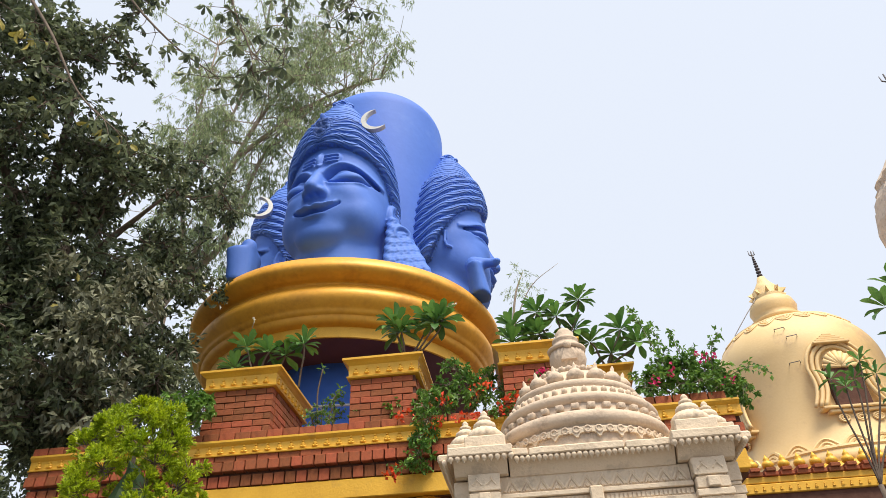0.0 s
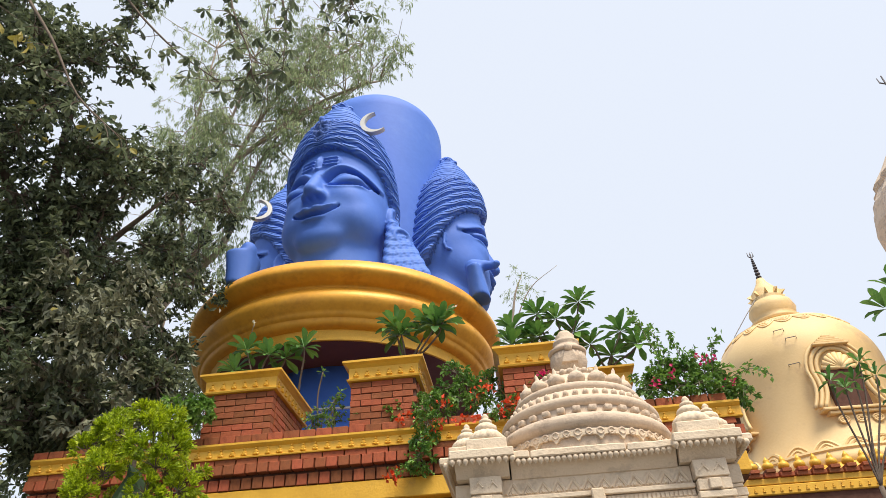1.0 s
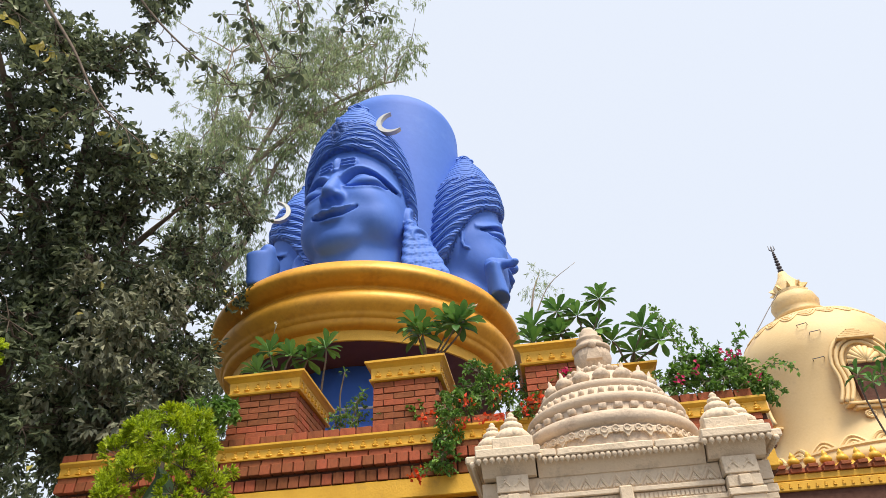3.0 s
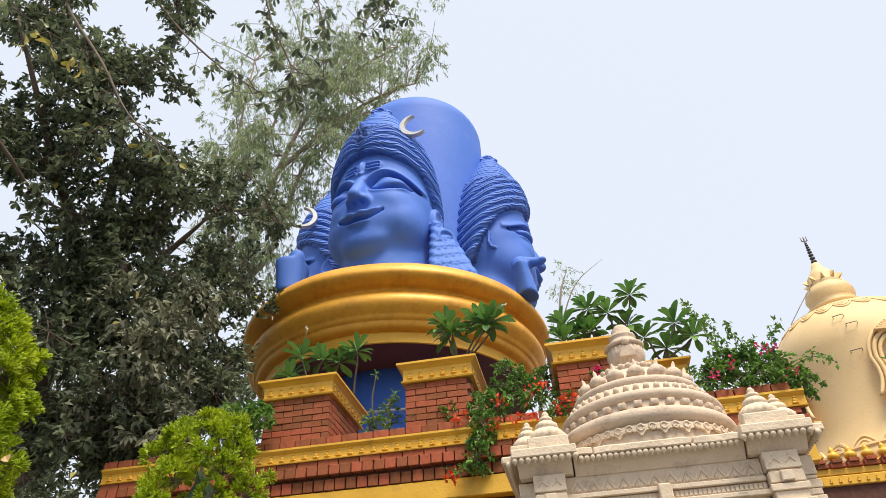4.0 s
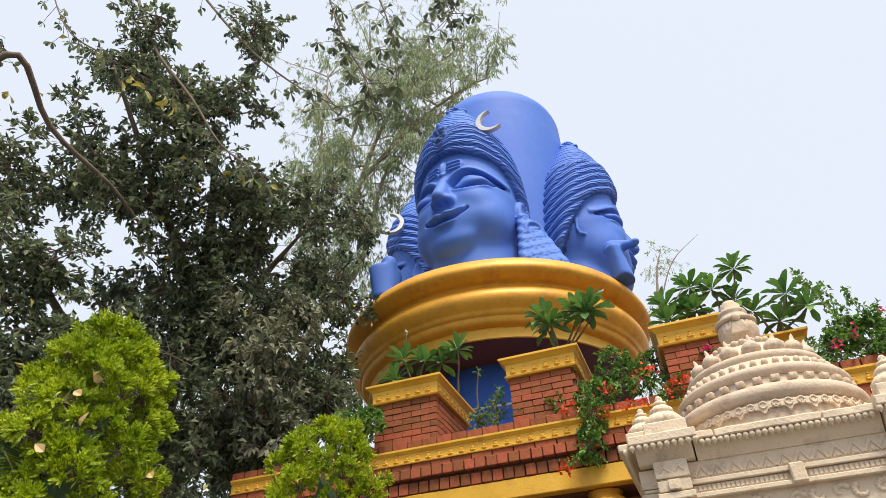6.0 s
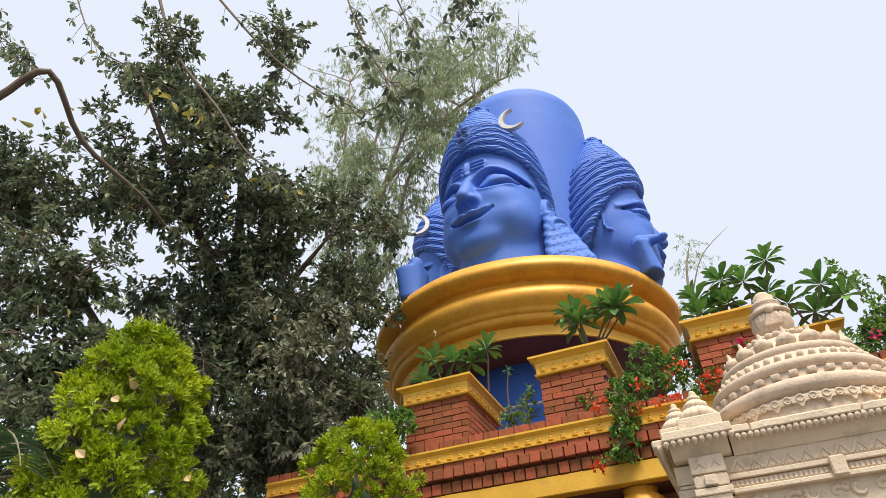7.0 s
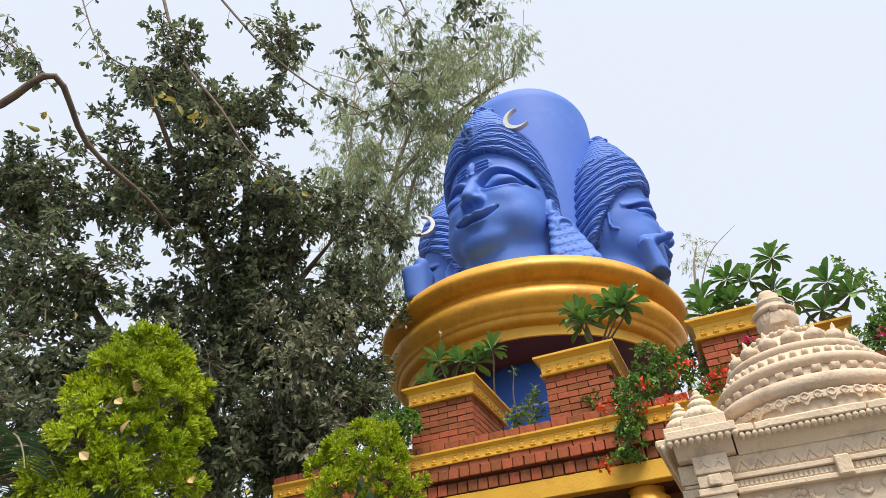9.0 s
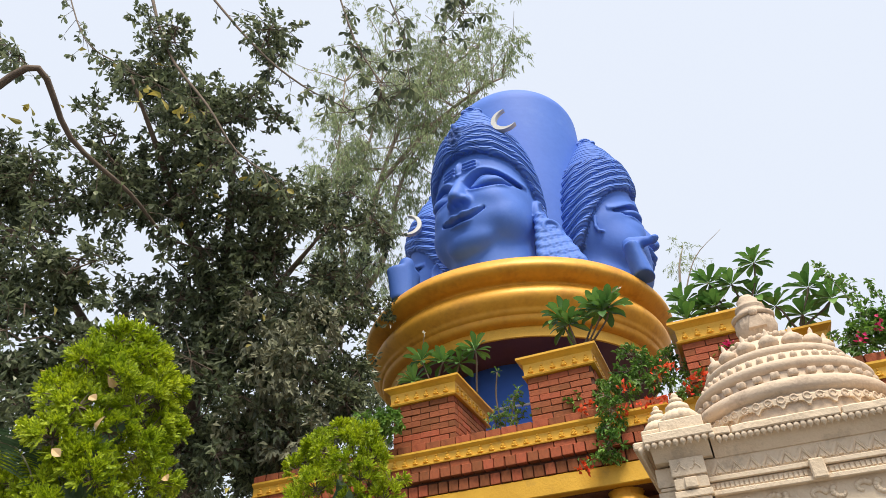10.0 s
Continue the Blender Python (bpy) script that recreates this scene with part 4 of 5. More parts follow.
for i in range(10):
    a = 2 * math.pi * i / 10
    b = bmesh.new()
    tip = Vector((0.52 * math.cos(a), 0.52 * math.sin(a), 11.20))
    root = [Vector((0.3 * math.cos(a + d), 0.3 * math.sin(a + d), zz)) for d, zz in ((-0.3, 11.02), (0.3, 11.02), (0.0, 11.30))]
    vs = [b.verts.new(v) for v in root] + [b.verts.new(tip)]
    for f3 in ((0, 1, 3), (1, 2, 3), (2, 0, 3), (0, 2, 1)):
        b.faces.new([vs[k] for k in f3])
    part("spire_leaf", b, PALE_GOLD, temple)
spire = bmesh.new()
zz = 11.7
for i in range(9):
    r = 0.085 - 0.006 * i
    ball(spire, (0, 0, zz), r, 2, (1, 1, 0.75))
    zz += 1.45 * r
tube(spire, [(0, 0, 11.6), (0, 0, zz + 0.14)], [0.035, 0.02], 8)
for dx in (-0.07, 0, 0.07):
    tube(spire, [(0, 0, zz), (dx, 0, zz + 0.05), (dx, 0, zz + 0.19)], [0.016, 0.016, 0.008], 6)
part("spire", spire, DARK_METAL, temple, "dark beaded metal spire with a trident", smooth=True)
wire = bmesh.new()
tube(wire, [(-0.40, -0.2, 11.0), (-0.85, -0.38, 10.45), (-1.36, -0.5, 9.80)], [0.012] * 3, 5)
part("earth_wire", wire, DARK_METAL, temple)


def dome_radius(zz):
    for (r0, z0), (r1, z1) in zip(bell, bell[1:]):
        if z0 <= zz <= z1:
            return r0 + (r1 - r0) * (zz - z0) / (z1 - z0)
    return 1.0


def on_dome(a, zz, out=0.0):
    r = dome_radius(zz) + out
    return Vector((r * math.cos(a), r * math.sin(a), zz))


# a garland of double scallops below the crown and another at the foot
def garland(z_top, drop, count, thick):
    for i in range(count):
        a0, a1 = 2 * math.pi * i / count, 2 * math.pi * (i + 1) / count
        b = bmesh.new()
        for s in (1.0, 0.62, 0.28):
            pts = [on_dome(a0 + (a1 - a0) * (0.5 + (t - 0.5) * s), z_top - drop * s * math.sin(math.pi * t), 0.01) for t in [k / 8 for k in range(9)]]
            tube(b, pts, [thick] * 9, 5)
        part("scallop", b, PALE_GOLD, temple)
    b = bmesh.new()
    pts = [on_dome(2 * math.pi * k / 64, z_top + 0.02, 0.005) for k in range(65)]
    tube(b, pts, [thick * 1.4] * 65, 6)
    part("scallop_band", b, PALE_GOLD, temple)


garland(9.78, 0.20, 22, 0.028)
garland(6.22, -0.24, 24, 0.035)


def niche(azimuth):
    """An arched window with a stepped hood, frame, shell fan and sill, set into the dome."""
    c = on_dome(azimuth, 8.3, -0.06)
    turn = Matrix.Rotation(azimuth + radians(90), 4, "Z")
    lean = Matrix.Translation(c - Vector((0, 0, 8.68))) @ turn
    # no hollow here: a proud dark box gives the opening its shade by colour
    w = part("niche_window", boxed(-0.36, 0.36, -0.17, 0.2, 7.52, 8.42), MORTAR, temple, "dark box standing in for the shaded niche opening")
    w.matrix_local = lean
    for k, (r, th) in enumerate(((0.46, 0.05), (0.57, 0.05), (0.68, 0.04))):
        b = bmesh.new()
        pts = []
        for i in range(33):
            t = i / 32
            if t < 0.3:
                s = t / 0.3
                pts.append((-(r + 0.18 * (1 - s) ** 2 - 0.05 * math.sin(math.pi * s)), -0.20 + 0.08 * s, 7.5 + 0.85 * s))
            elif t > 0.7:
                s = (1 - t) / 0.3
                pts.append(((r + 0.18 * (1 - s) ** 2 - 0.05 * math.sin(math.pi * s)), -0.20 + 0.08 * s, 7.5 + 0.85 * s))
            else:
                a = math.pi * (1 - (t - 0.3) / 0.4)
                pts.append((r * math.cos(a), -0.10, 8.35 + (r + 0.12) * math.sin(a)))
        tube(b, pts, [th] * 33, 6)
        part("frame", b, PALE_GOLD, w, smooth=True)
    fan = bmesh.new()
    for i in range(9):
        a = math.pi * (0.06 + 0.88 * i / 8)
        tube(fan, [(0, -0.20, 8.40), (0.36 * math.cos(a), -0.13, 8.36 + 0.42 * math.sin(a))], [0.03, 0.075], 6)
    part("shell_fan", fan, PALE_GOLD, w, smooth=True)
    for k in range(5):
        part("hood_step", boxed(-0.40 + 0.075 * k, 0.40 - 0.075 * k, -0.24 + 0.02 * k, 0.2, 8.98 + 0.055 * k, 9.03 + 0.055 * k, bevel=0.01), PALE_GOLD, w)
    part("sill", boxed(-0.72, 0.72, -0.26, 0.2, 7.44, 7.50, bevel=0.015), PALE_GOLD, w)
    part("sill", boxed(-0.60, 0.60, -0.22, 0.2, 7.36, 7.43, bevel=0.015), PALE_GOLD, w)
    for x in (-0.35, 0, 0.35):
        b = bmesh.new()
        for r in (0.10, 0.05):
            pts = [(x + r * math.cos(t), -0.17, 7.24 + 0.7 * r * math.sin(t)) for t in np.linspace(0, 2 * math.pi, 15)]
            tube(b, pts, [0.025] * 15, 5)
        part("rosette", b, PALE_GOLD, w)


niche(radians(-88))
niche(radians(-171))
# climbing rungs
for a, zz in ((-2.05, 9.25), (-1.95, 8.95), (-2.02, 8.3), (-1.86, 8.0)):
    b = bmesh.new()
    p, q2 = on_dome(a, zz), on_dome(a + 0.12, zz)
    out = Vector((math.cos(a), math.sin(a), 0)) * 0.10
    tube(b, [p, p + out, q2 + out, q2], [0.01] * 4, 5)
    part("rung", b, DARK_METAL, temple)

# parapet in front of it: stacked brick brackets, yellow moulding with motifs, and pot finials on top
PY = DY - 2.75
parapet = thing("temple_parapet", "yellow moulded parapet with brick brackets and small gold finials", "parapet", at=(0, 0, -0.15))
part("ledge", boxed(3.9, 12.0, PY, PY + 0.5, 5.60, 5.72, bevel=0.01), OCHRE, parapet)
tm = part("moulding", boxed(3.9, 12.0, PY - 0.03, PY + 0.4, 5.40, 5.58, bevel=0.015), OCHRE, parapet, "yellow moulding with raised motifs")
part("base", boxed(3.95, 12.0, PY + 0.03, PY + 0.4, 4.6, 5.40), MORTAR, parapet)
part("plinth", lathe([(2.58, 5.3), (2.58, 5.62), (2.50, 5.68), (2.52, 5.74), (2.44, 5.90), (2.1, 5.96)], 90), OCHRE, temple, "stepped gold plinth of the dome", smooth=True)
for i, x in enumerate(np.arange(4.15, 11.8, 0.30)):
    x = float(x)
    bb = part("bracket", boxed(x - 0.13, x + 0.13, PY - 0.06, PY + 0.25, 5.724, 5.80, bevel=0.006), BRICK, parapet)
    part("bracket_top", boxed(x - 0.09, x + 0.09, PY - 0.10, PY + 0.2, 5.802, 5.87, bevel=0.006), BRICK, bb)
    part("pot_finial", lathe([(0.05, 5.875), (0.10, 5.90), (0.115, 5.95), (0.09, 6.0), (0.05, 6.02), (0.065, 6.05), (0.03, 6.10), (0.0, 6.15)], 16), OCHRE, parapet, smooth=True).location = (x, PY + 0.03, 0)
motifs(tm, np.arange(4.05, 11.9, 0.16), PY - 0.035, 5.45)

# a second, stone spire at the edge of the view
spire2 = thing("stone_spire_tower", "weathered stone spire tower with a trident on top", "tower", at=(11.4, 14.0, 0))
tiers = [(2.2, 0.0), (2.2, 6.0), (2.0, 6.2), (1.9, 8.2), (2.05, 8.3), (2.02, 8.6), (1.75, 8.75), (1.78, 9.6), (1.98, 9.75), (2.0, 10.3), (1.86, 10.9), (1.6, 11.3), (1.65, 11.45), (1.3, 11.9), (0.9, 12.5), (0.5, 13.1), (0.55, 13.2),
         (0.3, 13.5), (0.12, 14.0), (0.05, 14.6), (0.0, 14.62)]
tiers = [(r, zz if zz < 6.1 else zz + 1.4) for r, zz in tiers]
part("spire", lathe(tiers, 48, flute=16, flute_depth=0.05), STONE_GREY, spire2, "ribbed weathered stone spire")
tri2 = bmesh.new()
tube(tri2, [(0, 0, 15.9), (0, 0, 16.6)], [0.03, 0.02], 6)
for dx in (-0.14, 0.14):
    tube(tri2, [(0, 0, 16.25), (dx, 0, 16.32), (dx * 1.1, 0, 16.52)], [0.022, 0.022, 0.01], 6)
part("trident", tri2, DARK_METAL, spire2)

# ---- plants ----
RNG = np.random.default_rng(7)


def unit(v):
    return v / (np.linalg.norm(v, axis=-1, keepdims=True) + 1e-9)


def leaf_mesh(name, P, D, N, L, W, fold=0.25, big=False):
    """Many folded leaves in one mesh: base points, directions, rough normals, lengths and widths."""
    n = len(P)
    S = unit(np.cross(D, N))
    N = np.cross(S, D)
    L, W = np.broadcast_to(L, n)[:, None], np.broadcast_to(W, n)[:, None]
    if not big:
        V = np.stack([P, P + D * L * 0.48 + S * W / 2 + N * W * fold, P + D * L - N * L * 0.10, P + D * L * 0.48 - S * W / 2 + N * W * fold], 1)
        F = np.array([[0, 1, 2], [0, 2, 3]])
        k = 4
    else:
        rows = [(0.0, 0.06, 0.0), (0.35, 0.62, 0.03), (0.70, 1.0, 0.02), (0.90, 0.66, -0.04), (1.0, 0.04, -0.08)]
        vs = []
        for t, w, h in rows:
            mid = P + D * L * t + N * L * h
            vs += [mid + S * W / 2 * w + N * W * fold * w, mid, mid - S * W / 2 * w + N * W * fold * w]
        V = np.stack(vs, 1)
        F = np.array([[3 * i + a, 3 * i + a + 1, 3 * i + a + 4, 3 * i + a + 3] for i in range(4) for a in (0, 1)])
        k = 15
    faces = (F[None] + (np.arange(n) * k)[:, None, None]).reshape(-1, F.shape[1])
    me = bpy.data.meshes.new(name)
    me.from_pydata(V.reshape(-1, 3).tolist(), [], faces.tolist())
    return me


def spray_points(centres, radii, twigs, per, rng, droop=0.25, flat=0.8, inner=0.25):
    """Leaf bases and directions along thin twigs that radiate from clump centres."""
    P, D, T = [], [], []
    for c, r in zip(centres, radii):
        dirs = unit(rng.normal(size=(twigs, 3)) * (1, 1, flat))
        ln = r * rng.uniform(0.65, 1.15, size=(twigs, 1))
        end = c + dirs * ln
        T += [(c, e) for e in end[:: max(1, twigs // 14)]]
        t = rng.uniform(inner, 1.0, size=(twigs, per, 1)) ** 0.6
        p = c + (end - c)[:, None, :] * t + rng.normal(size=(twigs, per, 3)) * r * 0.055
        p[..., 2] -= droop * r * (t[..., 0] ** 2) * 0.35
        d = unit(dirs[:, None, :] * 0.6 + rng.normal(size=(twigs, per, 3)) * 0.75 + np.array([0, 0, -droop]))
        P.append(p.reshape(-1, 3))
        D.append(d.reshape(-1, 3))
    return np.concatenate(P), np.concatenate(D), T


def up_normals(n, rng, spread=0.6):
    return unit(np.array([0, 0, 1.0]) + rng.normal(size=(n, 3)) * spread)


def crooked(a, b, rng, n=5, amount=0.05):
    a, b = np.array(a, float), np.array(b, float)
    l = np.linalg.norm(b - a)
    pts = [a + (b - a) * t + rng.normal(size=3) * l * amount * math.sin(math.pi * t) for t in np.linspace(0, 1, n)]
    return [tuple(p) for p in pts]


def smooth_path(pts, n=4):
    """Catmull-Rom through points."""
    out = []
    P = [Vector(p) for p in pts]
    P = [P[0] * 2 - P[1]] + P + [P[-1] * 2 - P[-2]]
    for i in range(1, len(P) - 2):
        for k in range(n):
            t = k / n
            a, b, c, d = P[i - 1], P[i], P[i + 1], P[i + 2]
            out.append(0.5 * ((2 * b) + (c - a) * t + (2 * a - 5 * b + 4 * c - d) * t * t + (3 * b - a - 3 * c + d) * t ** 3))
    out.append(P[-2])
    return [tuple(p) for p in out]


def limb(name, pts, r0, r1, material, parent, sides=8):
    path = smooth_path(pts)
    k = len(path)
    return part(name, tube(bmesh.new(), path, [r0 + (r1 - r0) * i / (k - 1) for i in range(k)], sides), material, parent, smooth=True)


# the broad dark tree behind the shrubs
# leaf masses: place, half width, half height, number of clumps
MASSES = [(-6.9, 5.0, 11.3, 1.4, 1.1, 24), (-5.9, 5.6, 9.8, 1.2, 1.0, 21), (-5.0, 5.4, 11.3, 0.6, 0.7, 5), (-7.2, 5.4, 9.0, 1.5, 0.9, 35),
          (-8.7, 4.6, 8.9, 1.5, 1.1, 32), (-6.0, 6.6, 8.6, 1.3, 0.9, 31), (-5.2, 8.2, 9.1, 0.7, 1.0, 14), (-7.7, 4.8, 7.0, 1.3, 0.7, 20),
          (-6.7, 6.6, 7.5, 1.5, 0.8, 40), (-5.5, 8.0, 7.5, 1.0, 0.9, 27), (-5.2, 8.0, 6.1, 0.8, 0.7, 17), (-6.2, 7.0, 6.3, 1.1, 0.7, 28),
          (-6.1, 6.8, 5.0, 1.2, 0.7, 29), (-5.3, 7.4, 5.0, 0.7, 0.6, 15), (-7.0, 5.4, 5.9, 1.2, 0.7, 23), (-7.8, 4.6, 5.9, 0.7, 0.6, 7), (-6.8, 4.4, 4.5, 0.9, 0.8, 16)]
DARK_CLUMPS = []
for mx, my, mz, mw, mh, count in MASSES:
    for d in unit(RNG.normal(size=(count, 3))) * RNG.uniform(0.15, 1.2, size=(count, 1)) ** 0.7:
        DARK_CLUMPS.append((mx + d[0] * mw, my + d[1] * 0.7, mz + d[2] * mh, RNG.uniform(0.26, 0.50)))
tree = thing("broadleaf_tree", "large dark broadleaf tree with dusty leaves and thin drooping branches", "tree", at=(-8.0, 8.4, 0))
inv = Matrix.Translation((8.0, -8.4, 0))


def rel(p):
    return tuple(inv @ Vector(p))


limb("trunk", [rel(p) for p in ((-8.0, 8.4, -0.05), (-7.95, 8.3, 2.5), (-7.9, 8.1, 4.0), (-7.8, 7.8, 5.1), (-7.4, 7.5, 6.3), (-6.9, 7.2, 7.5), (-6.4, 6.5, 8.7), (-6.1, 5.9, 10.0))], 0.26, 0.04, BARK, tree, 12)
for pts, r in ((((-7.8, 7.8, 5.1), (-8.3, 5.8, 7.1), (-8.5, 4.8, 7.8), (-8.8, 4.0, 8.0)), 0.08), (((-7.4, 7.5, 6.3), (-6.1, 7.5, 7.9), (-5.2, 7.4, 8.7)), 0.10),
               (((-6.9, 7.2, 7.5), (-6.9, 5.7, 8.9), (-6.7, 4.2, 10.0)), 0.10), (((-7.8, 7.9, 4.6), (-6.6, 7.3, 5.0), (-5.6, 7.4, 6.6)), 0.10)):
    limb("limb", [rel(p) for p in pts], r, 0.02, BARK, tree, 8)
cc = np.array(DARK_CLUMPS)
P, D, T = spray_points([c[:3] for c in cc], cc[:, 3], 14, 11, RNG, droop=0.35)
n = len(P)
crown = part("crown", leaf_mesh("crown", P - (-8.0, 8.4, 0), D, up_normals(n, RNG, 1.1), RNG.uniform(0.08, 0.145, n), RNG.uniform(0.042, 0.072, n)), LEAF_DARK, tree, "dense dark green leaves")
b = bmesh.new()
for c in cc:
    near = np.argsort(np.linalg.norm(cc[:, :3] - c[:3], axis=1))[1:3]
    for k in near:
        tube(b, [rel(p) for p in crooked(cc[k][:3], c[:3], RNG, 4, 0.12)], [0.016, 0.013, 0.010, 0.006], 4)
for a, e in T[::2]:
    tube(b, [rel(p) for p in crooked(a, e, RNG, 3, 0.1)], [0.007, 0.005, 0.003], 3)
part("twigwork", b, BARK, tree)
# dusty grey foliage at the side towards the terrace
DUST = [(-5.0, 6.4, 5.7), (-4.9, 6.6, 6.1), (-5.3, 6.2, 6.3), (-4.9, 6.9, 6.6), (-5.5, 6.6, 5.2), (-4.9, 6.9, 5.4), (-5.0, 6.9, 4.8)]
P, D, T = spray_points([np.array(c) for c in DUST], [0.46] * len(DUST), 26, 12, RNG, droop=0.6, inner=0.4)
n = len(P)
part("dusty_crown", leaf_mesh("dusty_crown", P - (-8.0, 8.4, 0), D, unit(up_normals(n, RNG, 0.7) + (0.1, -0.7, 0)), RNG.uniform(0.09, 0.15, n), RNG.uniform(0.05, 0.072, n)), LEAF_DUSTY, tree, "dust-covered grey-green leaves")
P = np.array(DARK_CLUMPS)[RNG.integers(0, len(DARK_CLUMPS), 70), :3] + RNG.normal(size=(70, 3)) * 0.55
part("yellow_foliage", leaf_mesh("yellow_foliage", P - (-8.0, 8.4, 0), unit(RNG.normal(size=(70, 3)) + (0, 0, -0.6)), up_normals(70, RNG), RNG.uniform(0.12, 0.17, 70), 0.07), LEAF_DRY, tree, "a few yellowing leaves")

# darker trees further back that close the gaps
for k, (tx, ty, th, s) in enumerate(((-12.5, 12.5, 9.5, 1.0), (-8.9, 13.9, 11.5, 1.0), (-14.0, 6.5, 9.0, 1.0))):
    bt = thing("background_tree", "dense dark green tree standing behind the terrace", "tree", group="trees behind the terrace", at=(tx, ty, 0))
    limb("trunk", [(0, 0, -0.05), (0.1, 0.1, th * 0.35), (-0.1, 0.2, th * 0.7), (0.1, 0.1, th * 0.95)], 0.24, 0.03, BARK, bt, 9)
    cs = np.stack([RNG.normal(size=80) * 1.4, RNG.normal(size=80) * 1.2, RNG.uniform(2.0, th, 80)], 1)
    P, D, T = spray_points(cs, np.full(80, 0.85), 18, 12, RNG, droop=0.3)
    n = len(P)
    part("crown", leaf_mesh("crown", P, D, up_normals(n, RNG, 0.6), RNG.uniform(0.12, 0.20, n), RNG.uniform(0.06, 0.09, n)), LEAF_DARK, bt)

# the tall thin-leaved tree far behind the statue
euc = thing("eucalyptus_tree", "tall eucalyptus with pale bare limbs and wispy foliage", "tree", at=(-12.6, 18.2, 0))
off = np.array((-12.6, 18.2, 0))
EUC_LIMBS = [((-12.6, 18.2, -0.05), (-12.6, 18.1, 8.3), (-11.3, 17.0, 12.3), (-10.1, 16.6, 13.9), (-8.9, 16.4, 15.1), (-7.6, 15.2, 17.2), (-6.5, 14.8, 19.0)),
             ((-10.1, 16.6, 13.9), (-8.2, 14.8, 17.2), (-7.0, 14.8, 20.4), (-5.2, 14.8, 23.2)), ((-8.2, 14.8, 17.2), (-6.1, 14.4, 18.6), (-4.3, 14.4, 19.6), (-3.2, 14.4, 19.8)),
             ((-10.1, 16.6, 13.9), (-9.8, 14.9, 16.1), (-9.8, 14.6, 19.8), (-9.6, 14.4, 23.6)), ((-7.0, 14.8, 20.4), (-5.6, 14.6, 21.4), (-4.0, 14.4, 22.0)),
             ((-9.8, 14.9, 16.1), (-8.4, 14.4, 19.0), (-7.6, 14.0, 23.0))]
ends = []
for k, pts in enumerate(EUC_LIMBS):
    limb("limb" if k else "trunk", [tuple(np.array(p) - off) for p in pts], (0.26, 0.11, 0.085, 0.09, 0.06, 0.07)[k], 0.02, PALE_BARK, euc, 8)
    path = np.array(smooth_path(pts, 6))
    path = path[len(path) // (2 if k == 0 else 5):]
    for p in path[:: 2]:
        for j in range(4):
            e = p + RNG.normal(size=3) * (1.0, 0.9, 0.8) + (-0.1, -0.2, 0.2)
            ends.append((p, e))
b = bmesh.new()
for p, e in ends:
    tube(b, [tuple(v - off) for v in map(np.array, crooked(p, e, RNG, 4, 0.12))], [0.028, 0.02, 0.014, 0.008], 4)
part("twigwork", b, PALE_BARK, euc)
ec = []
for p, e in ends:
    for t in (0.55, 0.8, 1.0, 1.1):
        ec.append(p + (e - p) * t + RNG.normal(size=3) * 0.32)
P, D, T = spray_points(ec, RNG.uniform(0.25, 0.5, len(ec)), 8, 9, RNG, droop=1.2)
D = unit(D * (0.7, 0.7, 0.6) + np.array((0, 0, -0.75)))
n = len(P)
part("crown", leaf_mesh("crown", P - off, D, unit(RNG.normal(size=(n, 3))), RNG.uniform(0.14, 0.24, n), RNG.uniform(0.022, 0.036, n), 0.1), LEAF_EUC, euc, "wispy grey-green hanging leaves")
part("twigwork", (lambda bb: [tube(bb, [tuple(a - off), tuple(c - off)], [0.008, 0.004], 3) for a, c in T[::3]] and bb)(bmesh.new()), PALE_BARK, euc)

# a slender sapling whose wisps show behind the faces
sap = thing("slender_tree", "slender pale tree with wispy twigs behind the tower", "tree", at=(0.2, 19.4, 0))
limb("trunk", [(0, 0, -0.05), (0.05, 0, 6.0), (-0.2, 0, 10.5), (0.1, -0.2, 13.4), (0.5, -0.2, 14.6)], 0.12, 0.012, PALE_BARK, sap, 7)
for pts in (((0.0, 0, 12.6), (0.7, -0.3, 13.9), (1.7, -0.5, 14.6)), ((0.1, -0.1, 12.2), (0.9, -0.2, 13.0), (1.9, -0.3, 13.2)), ((-0.2, 0, 11.2), (0.6, -0.2, 11.8), (1.2, -0.2, 12.4))):
    limb("limb", pts, 0.03, 0.006, PALE_BARK, sap, 5)
sc = [np.array((0.1, -0.1, 11.2)) + RNG.normal(size=3) * (0.5, 0.3, 1.0) for _ in range(26)] + [np.array((0.4, -0.2, 14.2)) + RNG.normal(size=3) * 0.3 for _ in range(6)]
P, D, T = spray_points(sc, [0.4] * len(sc), 8, 7, RNG, droop=1.0)
n = len(P)
part("crown", leaf_mesh("crown", P, D, unit(RNG.normal(size=(n, 3))), RNG.uniform(0.12, 0.2, n), 0.026, 0.1), LEAF_EUC, sap)

